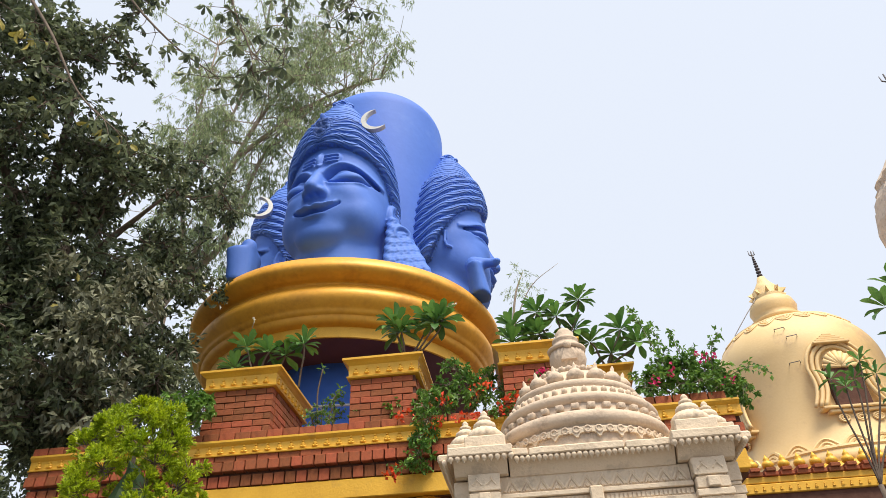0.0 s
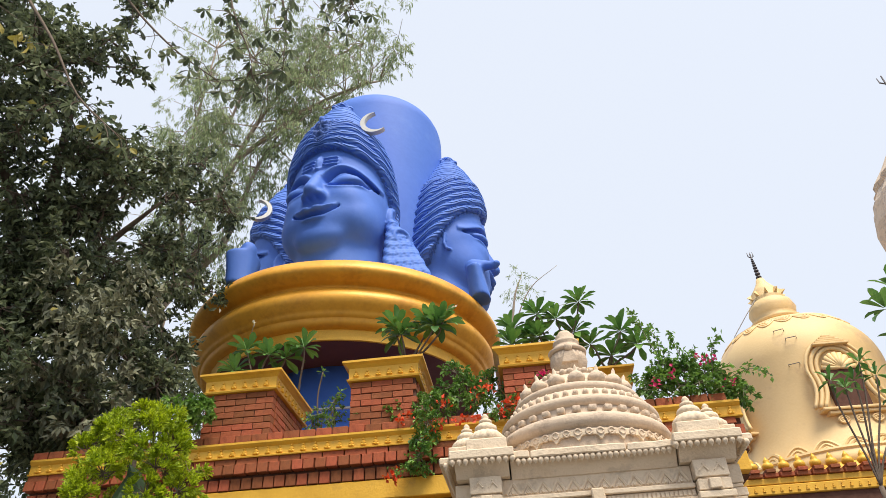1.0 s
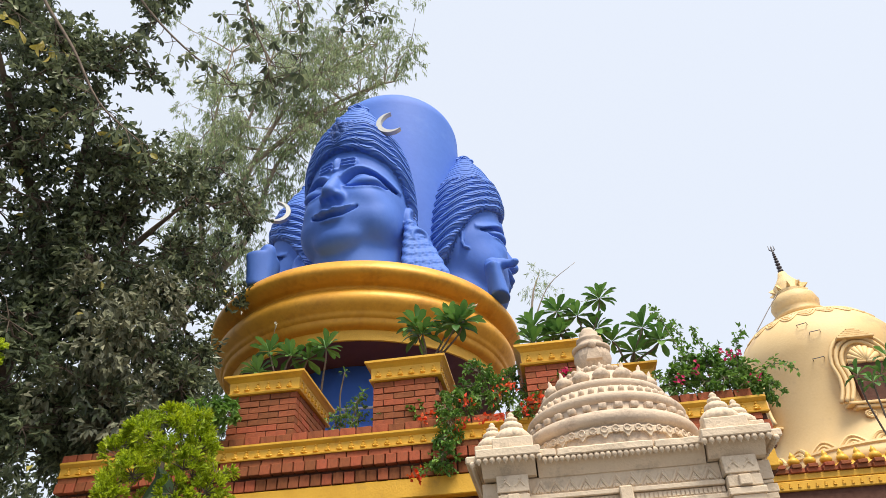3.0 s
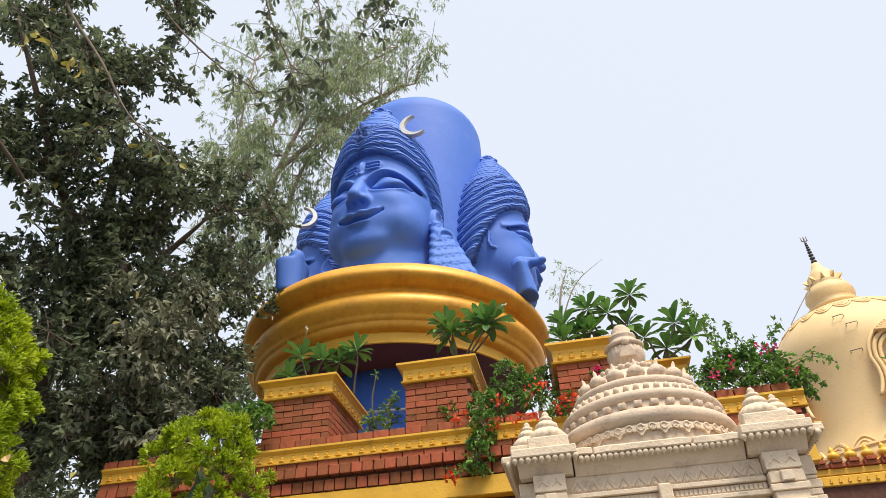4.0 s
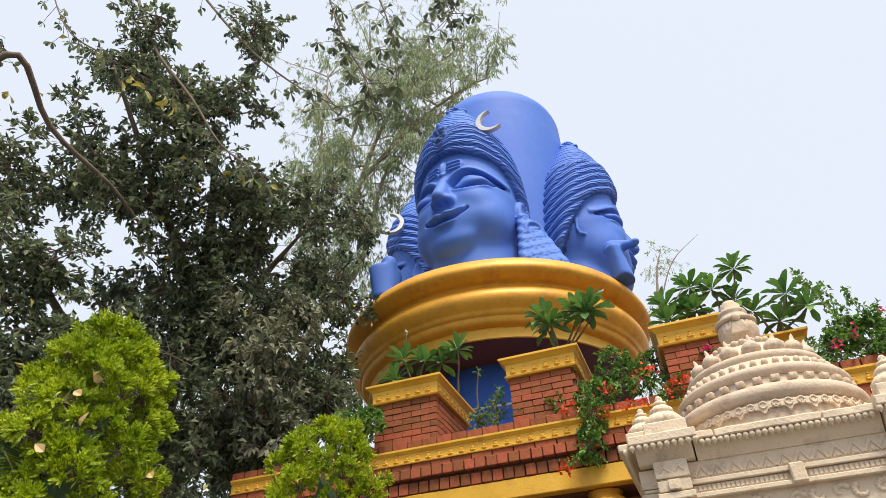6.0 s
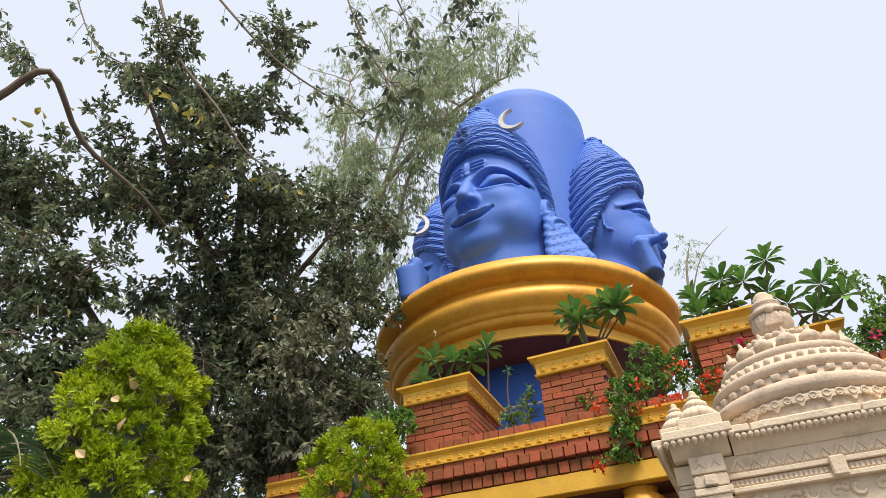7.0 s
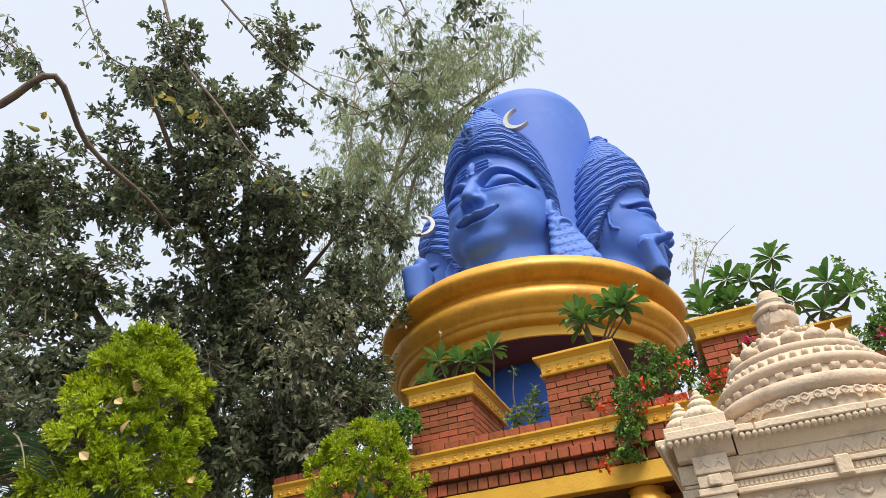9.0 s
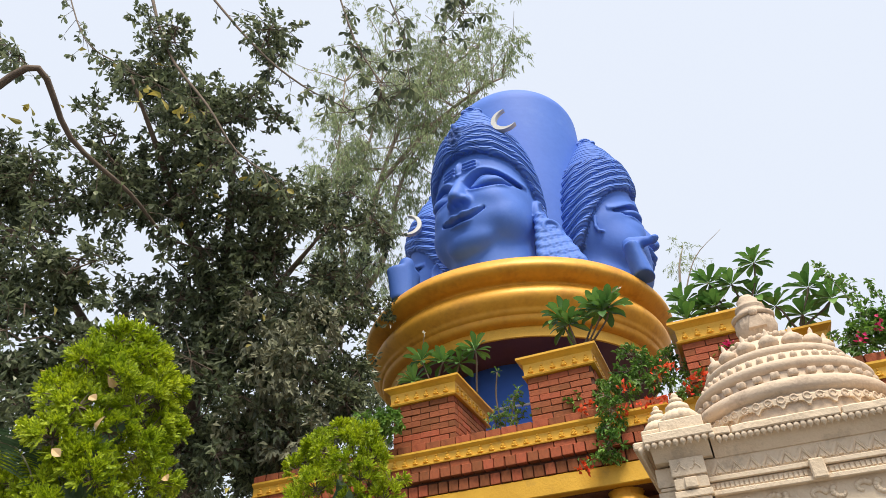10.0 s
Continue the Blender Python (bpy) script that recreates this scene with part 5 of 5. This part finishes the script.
# thin branches that hang in from overhead
HANG = [((-7.9, 2.7, 8.2), (-7.4, 2.9, 8.5), (-6.9, 3.1, 9.0), (-7.0, 3.9, 8.5), (-6.7, 4.8, 8.1), (-6.6, 5.4, 7.8), (-6.4, 5.7, 7.7), (-6.2, 5.9, 7.7)),
        ((-8.0, 4.6, 14.3), (-6.7, 4.6, 11.2), (-5.4, 4.6, 9.1), (-4.7, 4.6, 7.9), (-4.0, 4.6, 7.1)),
        ((-7.1, 5.0, 14.2), (-5.2, 5.0, 10.9), (-4.1, 5.0, 9.3), (-3.2, 5.0, 8.3)),
        ((-3.9, 5.2, 12.2), (-3.4, 5.2, 10.2), (-3.0, 5.2, 9.1), (-2.9, 5.2, 8.6)),
        ((-3.0, 5.2, 11.6), (-2.6, 5.2, 9.9), (-2.5, 5.2, 8.7)),
        ((-2.0, 5.4, 11.1), (-1.7, 5.4, 10.3), (-1.8, 5.4, 10.0)),
        ((-11.8, 3.4, 13.8), (-9.5, 3.4, 11.7), (-8.0, 3.4, 10.1)),
        ((-10.7, 4.4, 16.0), (-8.8, 4.4, 12.5), (-7.4, 4.4, 10.9), (-6.3, 4.4, 9.8))]
over = thing("overhanging_tree", "tree with long thin branches and large drooping leaves overhead", "tree", at=(-6.5, -3.0, 0))
o2 = np.array((-6.5, -3.0, 0))
limb("trunk", [(0, 0, -0.05), (0.1, 0.2, 4.0), (0.2, 0.8, 8.0), (0.4, 2.0, 10.6), (0.9, 4.0, 11.8)], 0.24, 0.07, BARK, over, 10)
for k, pts in enumerate(HANG):
    limb("branch", [tuple(np.array(p) - o2) for p in pts], (0.06, 0.034, 0.026, 0.018, 0.014, 0.012, 0.020, 0.016)[k], 0.006, BARK, over, 6)
    limb("limb", [(0.4, 2.0, 10.6), tuple((np.array(pts[0]) - o2) * 0.5 + np.array((0.4, 2.4, 11.0)) * 0.5 + (0, 0, 0.4)), tuple(np.array(pts[0]) - o2)], 0.06, (0.06, 0.034, 0.026, 0.018, 0.014, 0.012, 0.020, 0.016)[k], BARK, over, 6)
LP, LD = [], []
shoots = bmesh.new()
for k, pts in enumerate(HANG):
    path = np.array(smooth_path(pts, 7))
    for p in path[(len(path) // 2 if k == 0 else 3):]:
        for j in range((1, 1, 1, 2, 2, 2, 5, 2)[k]):
            tip = p + unit(RNG.normal(size=3) + (0, 0, -0.6)) * RNG.uniform(0.12, 0.50)
            tube(shoots, [tuple(v - o2) for v in map(np.array, crooked(p, tip, RNG, 3, 0.1))], [0.006, 0.005, 0.003], 4)
            turn = RNG.uniform(0, 6)
            for i in range(RNG.integers(4, 7)):
                a = turn + i * 1.15
                LP.append(tip)
                LD.append(unit(np.array((math.cos(a), math.sin(a), -0.9)) + RNG.normal(size=3) * 0.25))
tagged(part("twigwork", shoots, BARK, over), kind="stuff")
LP, LD = np.array(LP), np.array(LD)
n = len(LP)
part("foliage", leaf_mesh("foliage", LP - o2, LD, up_normals(n, RNG, 0.5), RNG.uniform(0.10, 0.17, n), RNG.uniform(0.048, 0.07, n), 0.15, True), LEAF_DARK, over, "large dark drooping leaves")
P = np.array([(-6.0, 4.0, 9.1), (-5.95, 4.1, 9.0), (-5.6, 4.6, 9.0), (-5.7, 4.5, 9.05), (-5.3, 5.7, 8.5), (-5.1, 5.9, 8.45), (-7.1, 3.2, 8.6)])
P = np.repeat(P, 4, 0) + RNG.normal(size=(28, 3)) * 0.09
part("yellow_foliage", leaf_mesh("yellow_foliage", P - o2, unit(RNG.normal(size=(28, 3)) * 0.5 + (0, 0, -1)), unit(RNG.normal(size=(28, 3))), 0.18, 0.08, 0.15, True), LEAF_DRY, over, "yellowing drooping leaves")


# clipped golden conifers
def conifer(cx, cy, top, radius, seed, tufts, squash=1.0, label="tall golden-green clipped conifer shrub"):
    rng = np.random.default_rng(seed)
    t = thing("conifer_shrub", label, "shrub", group="golden conifer shrubs", at=(cx, cy, 0))
    limb("trunk", [(0, 0, -0.02), (0.03, 0.02, top * 0.4), (-0.02, 0.0, top * 0.92)], 0.07, 0.015, BARK, t, 7)
    P, D, N = [], [], []
    b = bmesh.new()
    knots, dirs = [], []
    lobes = []
    for k in range(104):
        h = 0.30 + 0.70 * ((k + rng.uniform(0, 1)) / 104) ** 0.85
        a = 2.39996 * k + rng.uniform(-0.3, 0.3)
        prof = radius * (math.sqrt(max(0.0, 1 - ((h - 0.66) / 0.36) ** 2)) if h > 0.66 else 1.0)
        rr = prof * rng.uniform(0.66, 1.0)
        lobes.append(np.array((rr * math.cos(a), rr * math.sin(a), h * top - 0.06)))
    for k in range(tufts):
        c = lobes[k % len(lobes)]
        d = unit(rng.normal(size=3) * (1, 1, 0.8) + unit(c * (1, 1, 0) + 1e-4) * 0.7 + (0, 0, 0.35))
        knots.append(c + d * rng.uniform(0.07, 0.13))
        dirs.append(d)
    for kn, out in zip(knots, dirs):
        tube(b, [tuple(kn - out * 0.13), tuple(kn)], [0.005, 0.002], 3)
        size = rng.uniform(0.75, 1.25)
        for j in range(15):
            d0 = unit(out * 0.9 + rng.normal(size=3) * 0.62 + (0, 0, 0.20))
            fan_n = unit(np.cross(d0, rng.normal(size=3)))
            side = unit(np.cross(d0, fan_n))
            for m in range(11):
                t2 = m / 10
                P.append(kn + d0 * (0.006 + 0.052 * t2) * size)
                sg = 1 if m % 2 else -1
                D.append(unit(d0 * (0.7 + 0.6 * t2) + side * sg * 0.8 * (1 - 0.6 * t2) + rng.normal(size=3) * 0.12))
                N.append(fan_n)
    P, D, N = np.array(P), np.array(D), np.array(N)
    n = len(P)
    part("foliage", leaf_mesh("foliage", P, D, N, rng.uniform(0.014, 0.024, n), rng.uniform(0.009, 0.0135, n), 0.1), LEAF_LIME, t, "feathery lime-green sprays")
    part("twigwork", b, BARK, t)
    # solid lumpy core, coloured dark in place of the shade between the sprays
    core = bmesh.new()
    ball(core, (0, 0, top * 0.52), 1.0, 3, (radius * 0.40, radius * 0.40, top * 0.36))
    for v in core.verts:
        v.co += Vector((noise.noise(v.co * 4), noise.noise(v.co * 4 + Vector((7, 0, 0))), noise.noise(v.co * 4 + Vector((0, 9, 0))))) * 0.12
    part("inner_foliage", core, LEAF_PALM, t, "dark solid core standing in for the shade between the sprays")
    return t


big = conifer(-3.47, 2.82, 3.92, 0.43, 3, 1500)
for lx, ly, lz in ((0.26, -0.39, 3.28), (0.31, -0.35, 3.41), (0.34, -0.32, 3.17), (0.46, 0.09, 2.94), (0.16, -0.44, 2.98)):
    p = np.array([(lx, ly, lz)])
    part("dry_leaf", leaf_mesh("dry_leaf", p, unit(RNG.normal(size=(1, 3)) + (0.5, 0, -0.5)), np.array([(0.1, -1.0, 0.4)]), 0.085, 0.05, 0.2, True), DRY_TAN, big, "fallen dry tan leaf caught in the sprays")
conifer(-3.13, 5.05, 4.02, 0.56, 5, 1300, label="smaller bright golden-green conifer shrub")

# cycad with stiff feathery fronds
cyc = thing("cycad_palm", "dark cycad palm with long feathery fronds", "palm", at=(-4.45, 2.5, 0))
limb("trunk", [(0, 0, -0.02), (0, 0, 1.2), (0.02, 0, 2.95)], 0.16, 0.14, BARK, cyc, 10)
for k in range(24):
    a = 2 * math.pi * k / 24 + 0.2
    up = RNG.uniform(0.5, 1.0)
    ln = RNG.uniform(0.95, 1.2)
    pts = [Vector((math.cos(a) * ln * t, math.sin(a) * ln * t, 2.95 + up * 1.5 * t - (0.9 + 0.35 * up) * t * t)) for t in np.linspace(0, 1, 12)]
    fr = part("frond", tube(bmesh.new(), pts, [0.014 - 0.001 * i for i in range(12)], 5), TWIG, cyc)
    P, D = [], []
    for i in np.linspace(1.2, 10.9, 46):
        j = int(i)
        p = np.array(pts[j].lerp(pts[min(j + 1, 11)], i - j))
        d = np.array((pts[min(j + 1, 11)] - pts[j]).normalized())
        s = unit(np.cross(d, (0, 0, 1)))
        for sg in (-1, 1):
            P.append(p)
            D.append(unit(d * 0.75 + s * sg * 0.8 + np.array((0, 0, 0.25)) + RNG.normal(size=3) * 0.05))
    P, D = np.array(P), np.array(D)
    part("frond_blade", leaf_mesh("frond_blade", P, D, np.tile((0, 0, 1.0), (len(P), 1)), 0.17, 0.012, 0.1), LEAF_PALM, fr)


# ---- plants on the terrace ----
def frangipani(at, tips, leaf=0.24, count=13, flowers=(), fork=0.0, label="frangipani plant with rosettes of long glossy leaves growing on the pier"):
    """Bare forked stems with a rosette of paddle leaves at each tip (world places)."""
    t = thing("frangipani_plant", label, "plant", group="frangipani plants on the terrace", at=at)
    if fork:
        limb("trunk", [(0, 0, -0.03), (0.03, 0.02, fork * 0.5), (0, 0, fork)], 0.06, 0.03, BARK, t, 7)
    o = np.array(at)
    for tip in tips:
        tip = np.array(tip) - o
        tip = tip - (0, 0, fork)
        low = np.array((0.25 * tip[0], 0.25 * tip[1], 0.28 * tip[2]))
        st = limb("stem", [(0, 0, 0.0), tuple(low + RNG.normal(size=3) * 0.015), tuple(tip * (0.75, 0.75, 0.72) + RNG.normal(size=3) * 0.02), tuple(tip)], 0.015, 0.010, BARK, t, 6)
        st.location = (0, 0, fork)
        n = count + 5
        a = np.arange(n) * 2.4 + RNG.uniform(0, 6)
        el = np.linspace(1.1, -0.6, n) + RNG.normal(size=n) * 0.12
        d = np.stack([np.cos(a) * np.cos(el), np.sin(a) * np.cos(el), np.sin(el)], 1)
        s = leaf * RNG.uniform(0.8, 1.12, n)
        part("rosette", leaf_mesh("rosette", tip + d * 0.015 + np.zeros((n, 3)), d, up_normals(n, RNG, 0.15), s, s * 0.36, 0.18, True), LEAF_FRANGI, st, smooth=True)
    for fl in flowers:
        fl = np.array(fl) - o
        m = 6
        d = unit(RNG.normal(size=(m, 3)) + (0, 0, 0.5))
        limb("flower_stalk", [tuple(np.array(tips[0]) - o), tuple(fl)], 0.006, 0.004, TWIG, t, 4)
        part("flower", leaf_mesh("flower", np.tile(fl, (m, 1)), d, up_normals(m, RNG), 0.05, 0.03, 0.2), FLOWER_WHITE, t, "small cream flower")
    return t


frangipani((-3.10, 7.1, 5.12), [(-3.27, 7.1, 5.70), (-2.97, 7.1, 5.60), (-2.77, 7.15, 5.56), (-3.36, 7.05, 5.40)], 0.22, flowers=[(-3.18, 7.0, 6.02)])
frangipani((-2.58, 7.2, 5.12), [(-2.53, 7.1, 5.66)], 0.23)
frangipani((-2.50, 7.75, 4.40), [(-2.20, 7.7, 5.30), (-2.46, 7.72, 5.62)], 0.08, 2, label="young bare frangipani stems with few small leaves")
frangipani((-1.22, 7.0, 5.12), [(-1.36, 6.98, 5.74), (-1.28, 6.95, 5.62), (-0.78, 7.0, 5.76), (-0.95, 7.05, 5.80), (-0.86, 6.92, 5.68)], 0.26, 15, flowers=[(-0.62, 6.95, 5.93)])
frangipani((0.55, 7.2, 5.12), [(0.37, 7.2, 5.86), (0.60, 7.25, 5.80), (0.90, 7.2, 5.98), (0.80, 7.3, 5.62), (0.36, 7.15, 5.52)], 0.23, 15)
frangipani((0.20, 7.2, 5.12), [(0.05, 7.2, 5.68), (0.28, 7.25, 5.55), (0.02, 7.1, 5.42)], 0.24, 14)
frangipani((1.12, 7.4, 5.12), [(0.97, 7.4, 5.48), (1.36, 7.4, 5.62), (1.20, 7.4, 5.30), (1.52, 7.35, 5.40)], 0.25, 14)


def creeper(at, centres, radius, per, leaf, flowers=(), petal=None, blooms=15, label="leafy flowering creeper spilling over the brick parapet", trail=()):
    t = thing("flowering_creeper", label, "plant", group="creepers on the terrace parapet", at=at)
    o = np.array(at)
    cs = [np.array(c) for c in centres]
    b = bmesh.new()
    for c in cs:
        tube(b, [tuple(v) for v in crooked((0, 0, 0), c - o, RNG, 5, 0.1)], [0.010, 0.009, 0.008, 0.006, 0.004], 4)
    P, D, T = spray_points(cs, [radius] * len(cs), 14, per, RNG, droop=0.5)
    for a, e in T:
        tube(b, [tuple(a - o), tuple(e - o)], [0.004, 0.002], 3)
    for tr in trail:
        limb("runner", [tuple(np.array(p) - o) for p in tr], 0.006, 0.003, TWIG, t, 4)
        path = np.array(smooth_path(tr, 10))
        q3 = np.repeat(path[3:], 3, 0) + RNG.normal(size=(len(path[3:]) * 3, 3)) * 0.03
        P = np.concatenate([P, q3])
        D = np.concatenate([D, unit(RNG.normal(size=q3.shape))])
    n = len(P)
    part("stemwork", b, TWIG, t)
    part("foliage", leaf_mesh("foliage", P - o, D, up_normals(n, RNG, 0.5), RNG.uniform(0.7, 1.15, n) * leaf, RNG.uniform(0.5, 0.62, n) * leaf), LEAF_SHRUB, t, "fresh green leaves")
    for f4 in flowers:
        m = blooms
        p = np.array(f4) - o + RNG.normal(size=(m, 3)) * (0.042, 0.03, 0.036)
        part("blossom", leaf_mesh("blossom", p, unit(RNG.normal(size=(m, 3))), unit(RNG.normal(size=(m, 3))), RNG.uniform(0.035, 0.06, m), 0.04), petal, t, "bright flower cluster")
    return t


creeper((-0.75, 6.95, 4.38), [(-0.93, 6.8, 4.72), (-0.70, 6.78, 4.80), (-0.50, 6.8, 4.86), (-0.30, 6.85, 4.90), (-0.55, 6.7, 4.62), (-0.78, 6.65, 4.55), (-0.95, 6.6, 4.50), (-0.92, 6.52, 4.30),
        (-1.00, 6.5, 4.12), (-1.02, 6.48, 3.95), (-0.40, 6.7, 4.65), (-0.62, 6.75, 4.95), (-0.2, 6.8, 4.72)], 0.17, 12, 0.062,
        [(-1.17, 6.5, 4.40), (-0.75, 6.5, 4.50), (-0.80, 6.48, 4.24), (-0.60, 6.5, 4.30), (-0.40, 6.55, 4.62), (-0.30, 6.6, 4.66), (-0.42, 6.5, 4.30), (-1.24, 6.47, 3.76), (-1.30, 6.47, 3.80)], FLOWER_RED,
        trail=[((-0.95, 6.6, 4.40), (-1.0, 6.48, 4.0), (-1.12, 6.46, 3.85), (-1.26, 6.46, 3.78))])
creeper((-1.45, 6.9, 4.38), [(-1.70, 6.75, 4.50), (-1.52, 6.75, 4.50), (-1.35, 6.72, 4.52), (-1.18, 6.72, 4.55)], 0.13, 12, 0.066, label="low leafy creeper along the parapet below the pier")
creeper((-2.15, 6.95, 4.38), [(-2.00, 6.8, 4.56), (-2.15, 6.85, 4.66), (-2.28, 6.9, 4.58), (-2.05, 6.9, 4.80)], 0.14, 8, 0.045, label="thin dry weeds growing between the piers")
creeper((-0.05, 6.85, 4.38), [(-0.05, 6.65, 4.50), (0.10, 6.7, 4.60), (0.25, 6.75, 4.75), (-0.15, 6.6, 4.42)], 0.13, 10, 0.055, [(-0.05, 6.5, 4.44), (0.02, 6.5, 4.48), (-0.16, 6.5, 4.36)], FLOWER_RED,
        label="leafy creeper with red flowers beside the pier")
creeper((0.40, 6.9, 4.38), [(0.33, 6.65, 4.75), (0.42, 6.7, 4.70)], 0.10, 8, 0.05, [(0.31, 6.5, 4.74)], FLOWER_PINK, 16, label="creeper with magenta flowers on the parapet")
creeper((1.80, 6.95, 4.38), [(1.35, 6.8, 4.62), (1.50, 6.8, 4.70), (1.65, 6.8, 4.66), (1.80, 6.75, 4.72), (1.95, 6.8, 4.68), (2.10, 6.75, 4.66), (2.22, 6.75, 4.58), (2.32, 6.7, 4.45), (1.45, 6.7, 4.52),
        (1.7, 6.65, 4.52), (1.9, 6.65, 4.54), (2.1, 6.65, 4.48), (1.60, 6.8, 4.86), (1.85, 6.8, 4.86), (2.05, 6.85, 4.80)], 0.17, 14, 0.062,
        [(1.95, 6.5, 4.71), (2.02, 6.5, 4.73), (1.40, 6.5, 4.50), (2.14, 6.5, 4.46), (1.62, 6.55, 4.62)], FLOWER_PINK, 9,
        label="dense bougainvillea with dark red flowers on the parapet",
        trail=[((1.7, 6.8, 4.7), (1.55, 6.8, 5.05), (1.47, 6.8, 5.35), (1.38, 6.75, 5.52)), ((1.9, 6.8, 4.7), (1.8, 6.8, 5.0), (1.75, 6.75, 5.2)), ((2.1, 6.8, 4.7), (2.15, 6.75, 4.95), (2.25, 6.7, 5.1)),
               ((2.2, 6.8, 4.6), (2.45, 6.7, 4.66), (2.62, 6.65, 4.55)), ((1.5, 6.8, 4.6), (1.62, 6.8, 5.1), (1.55, 6.8, 5.3))])
creeper((-3.75, 6.7, 4.38), [(-3.55, 6.45, 4.62), (-3.40, 6.4, 4.70), (-3.70, 6.45, 4.75), (-3.30, 6.35, 4.58)], 0.13, 9, 0.085, label="yellow-green leafy shrub beside the brick pier")

# small frangipani tree before the temple
frangipani((4.35, 9.0, 0.0), [(4.74, 9.0, 5.66), (4.40, 8.95, 5.28), (4.62, 9.1, 5.45), (4.88, 9.0, 5.45), (4.95, 8.95, 5.1), (4.30, 9.05, 5.45)], 0.20, 6, fork=4.0, label="small frangipani tree with sparse leaves before the temple")

frangipani((3.55, 5.35, 0.0), [(3.13, 5.2, 4.40), (3.30, 5.25, 4.62), (3.25, 5.3, 4.15), (3.60, 5.3, 4.60)], 0.20, 9, fork=3.4, label="frangipani tree with glossy leaves beside the shrine")

# ---- laid bricks of the parapet ----
for i, x in enumerate(np.arange(XL + 0.09, XR - 0.05, 0.176)):
    lay(COPING[i % 4], terrace, float(x), Y0 + 0.11, 4.335)
for i, x in enumerate(np.arange(XL + 0.12, XR - 0.10, 0.232)):
    lay(STRETCH[i % 4], terrace, float(x), Y0 + 0.055, 4.094)
for i, x in enumerate(np.arange(XL + 0.07, XR - 0.28, 0.122)):
    lay(ROWLOCK_HI[i % 4], terrace, float(x), Y0 + 0.075, 4.007)
for i, x in enumerate(np.arange(XL + 0.10, XR - 0.08, 0.118)):
    lay(ROWLOCK_LO[i % 4], terrace, float(x), Y0 + 0.125, 3.866)
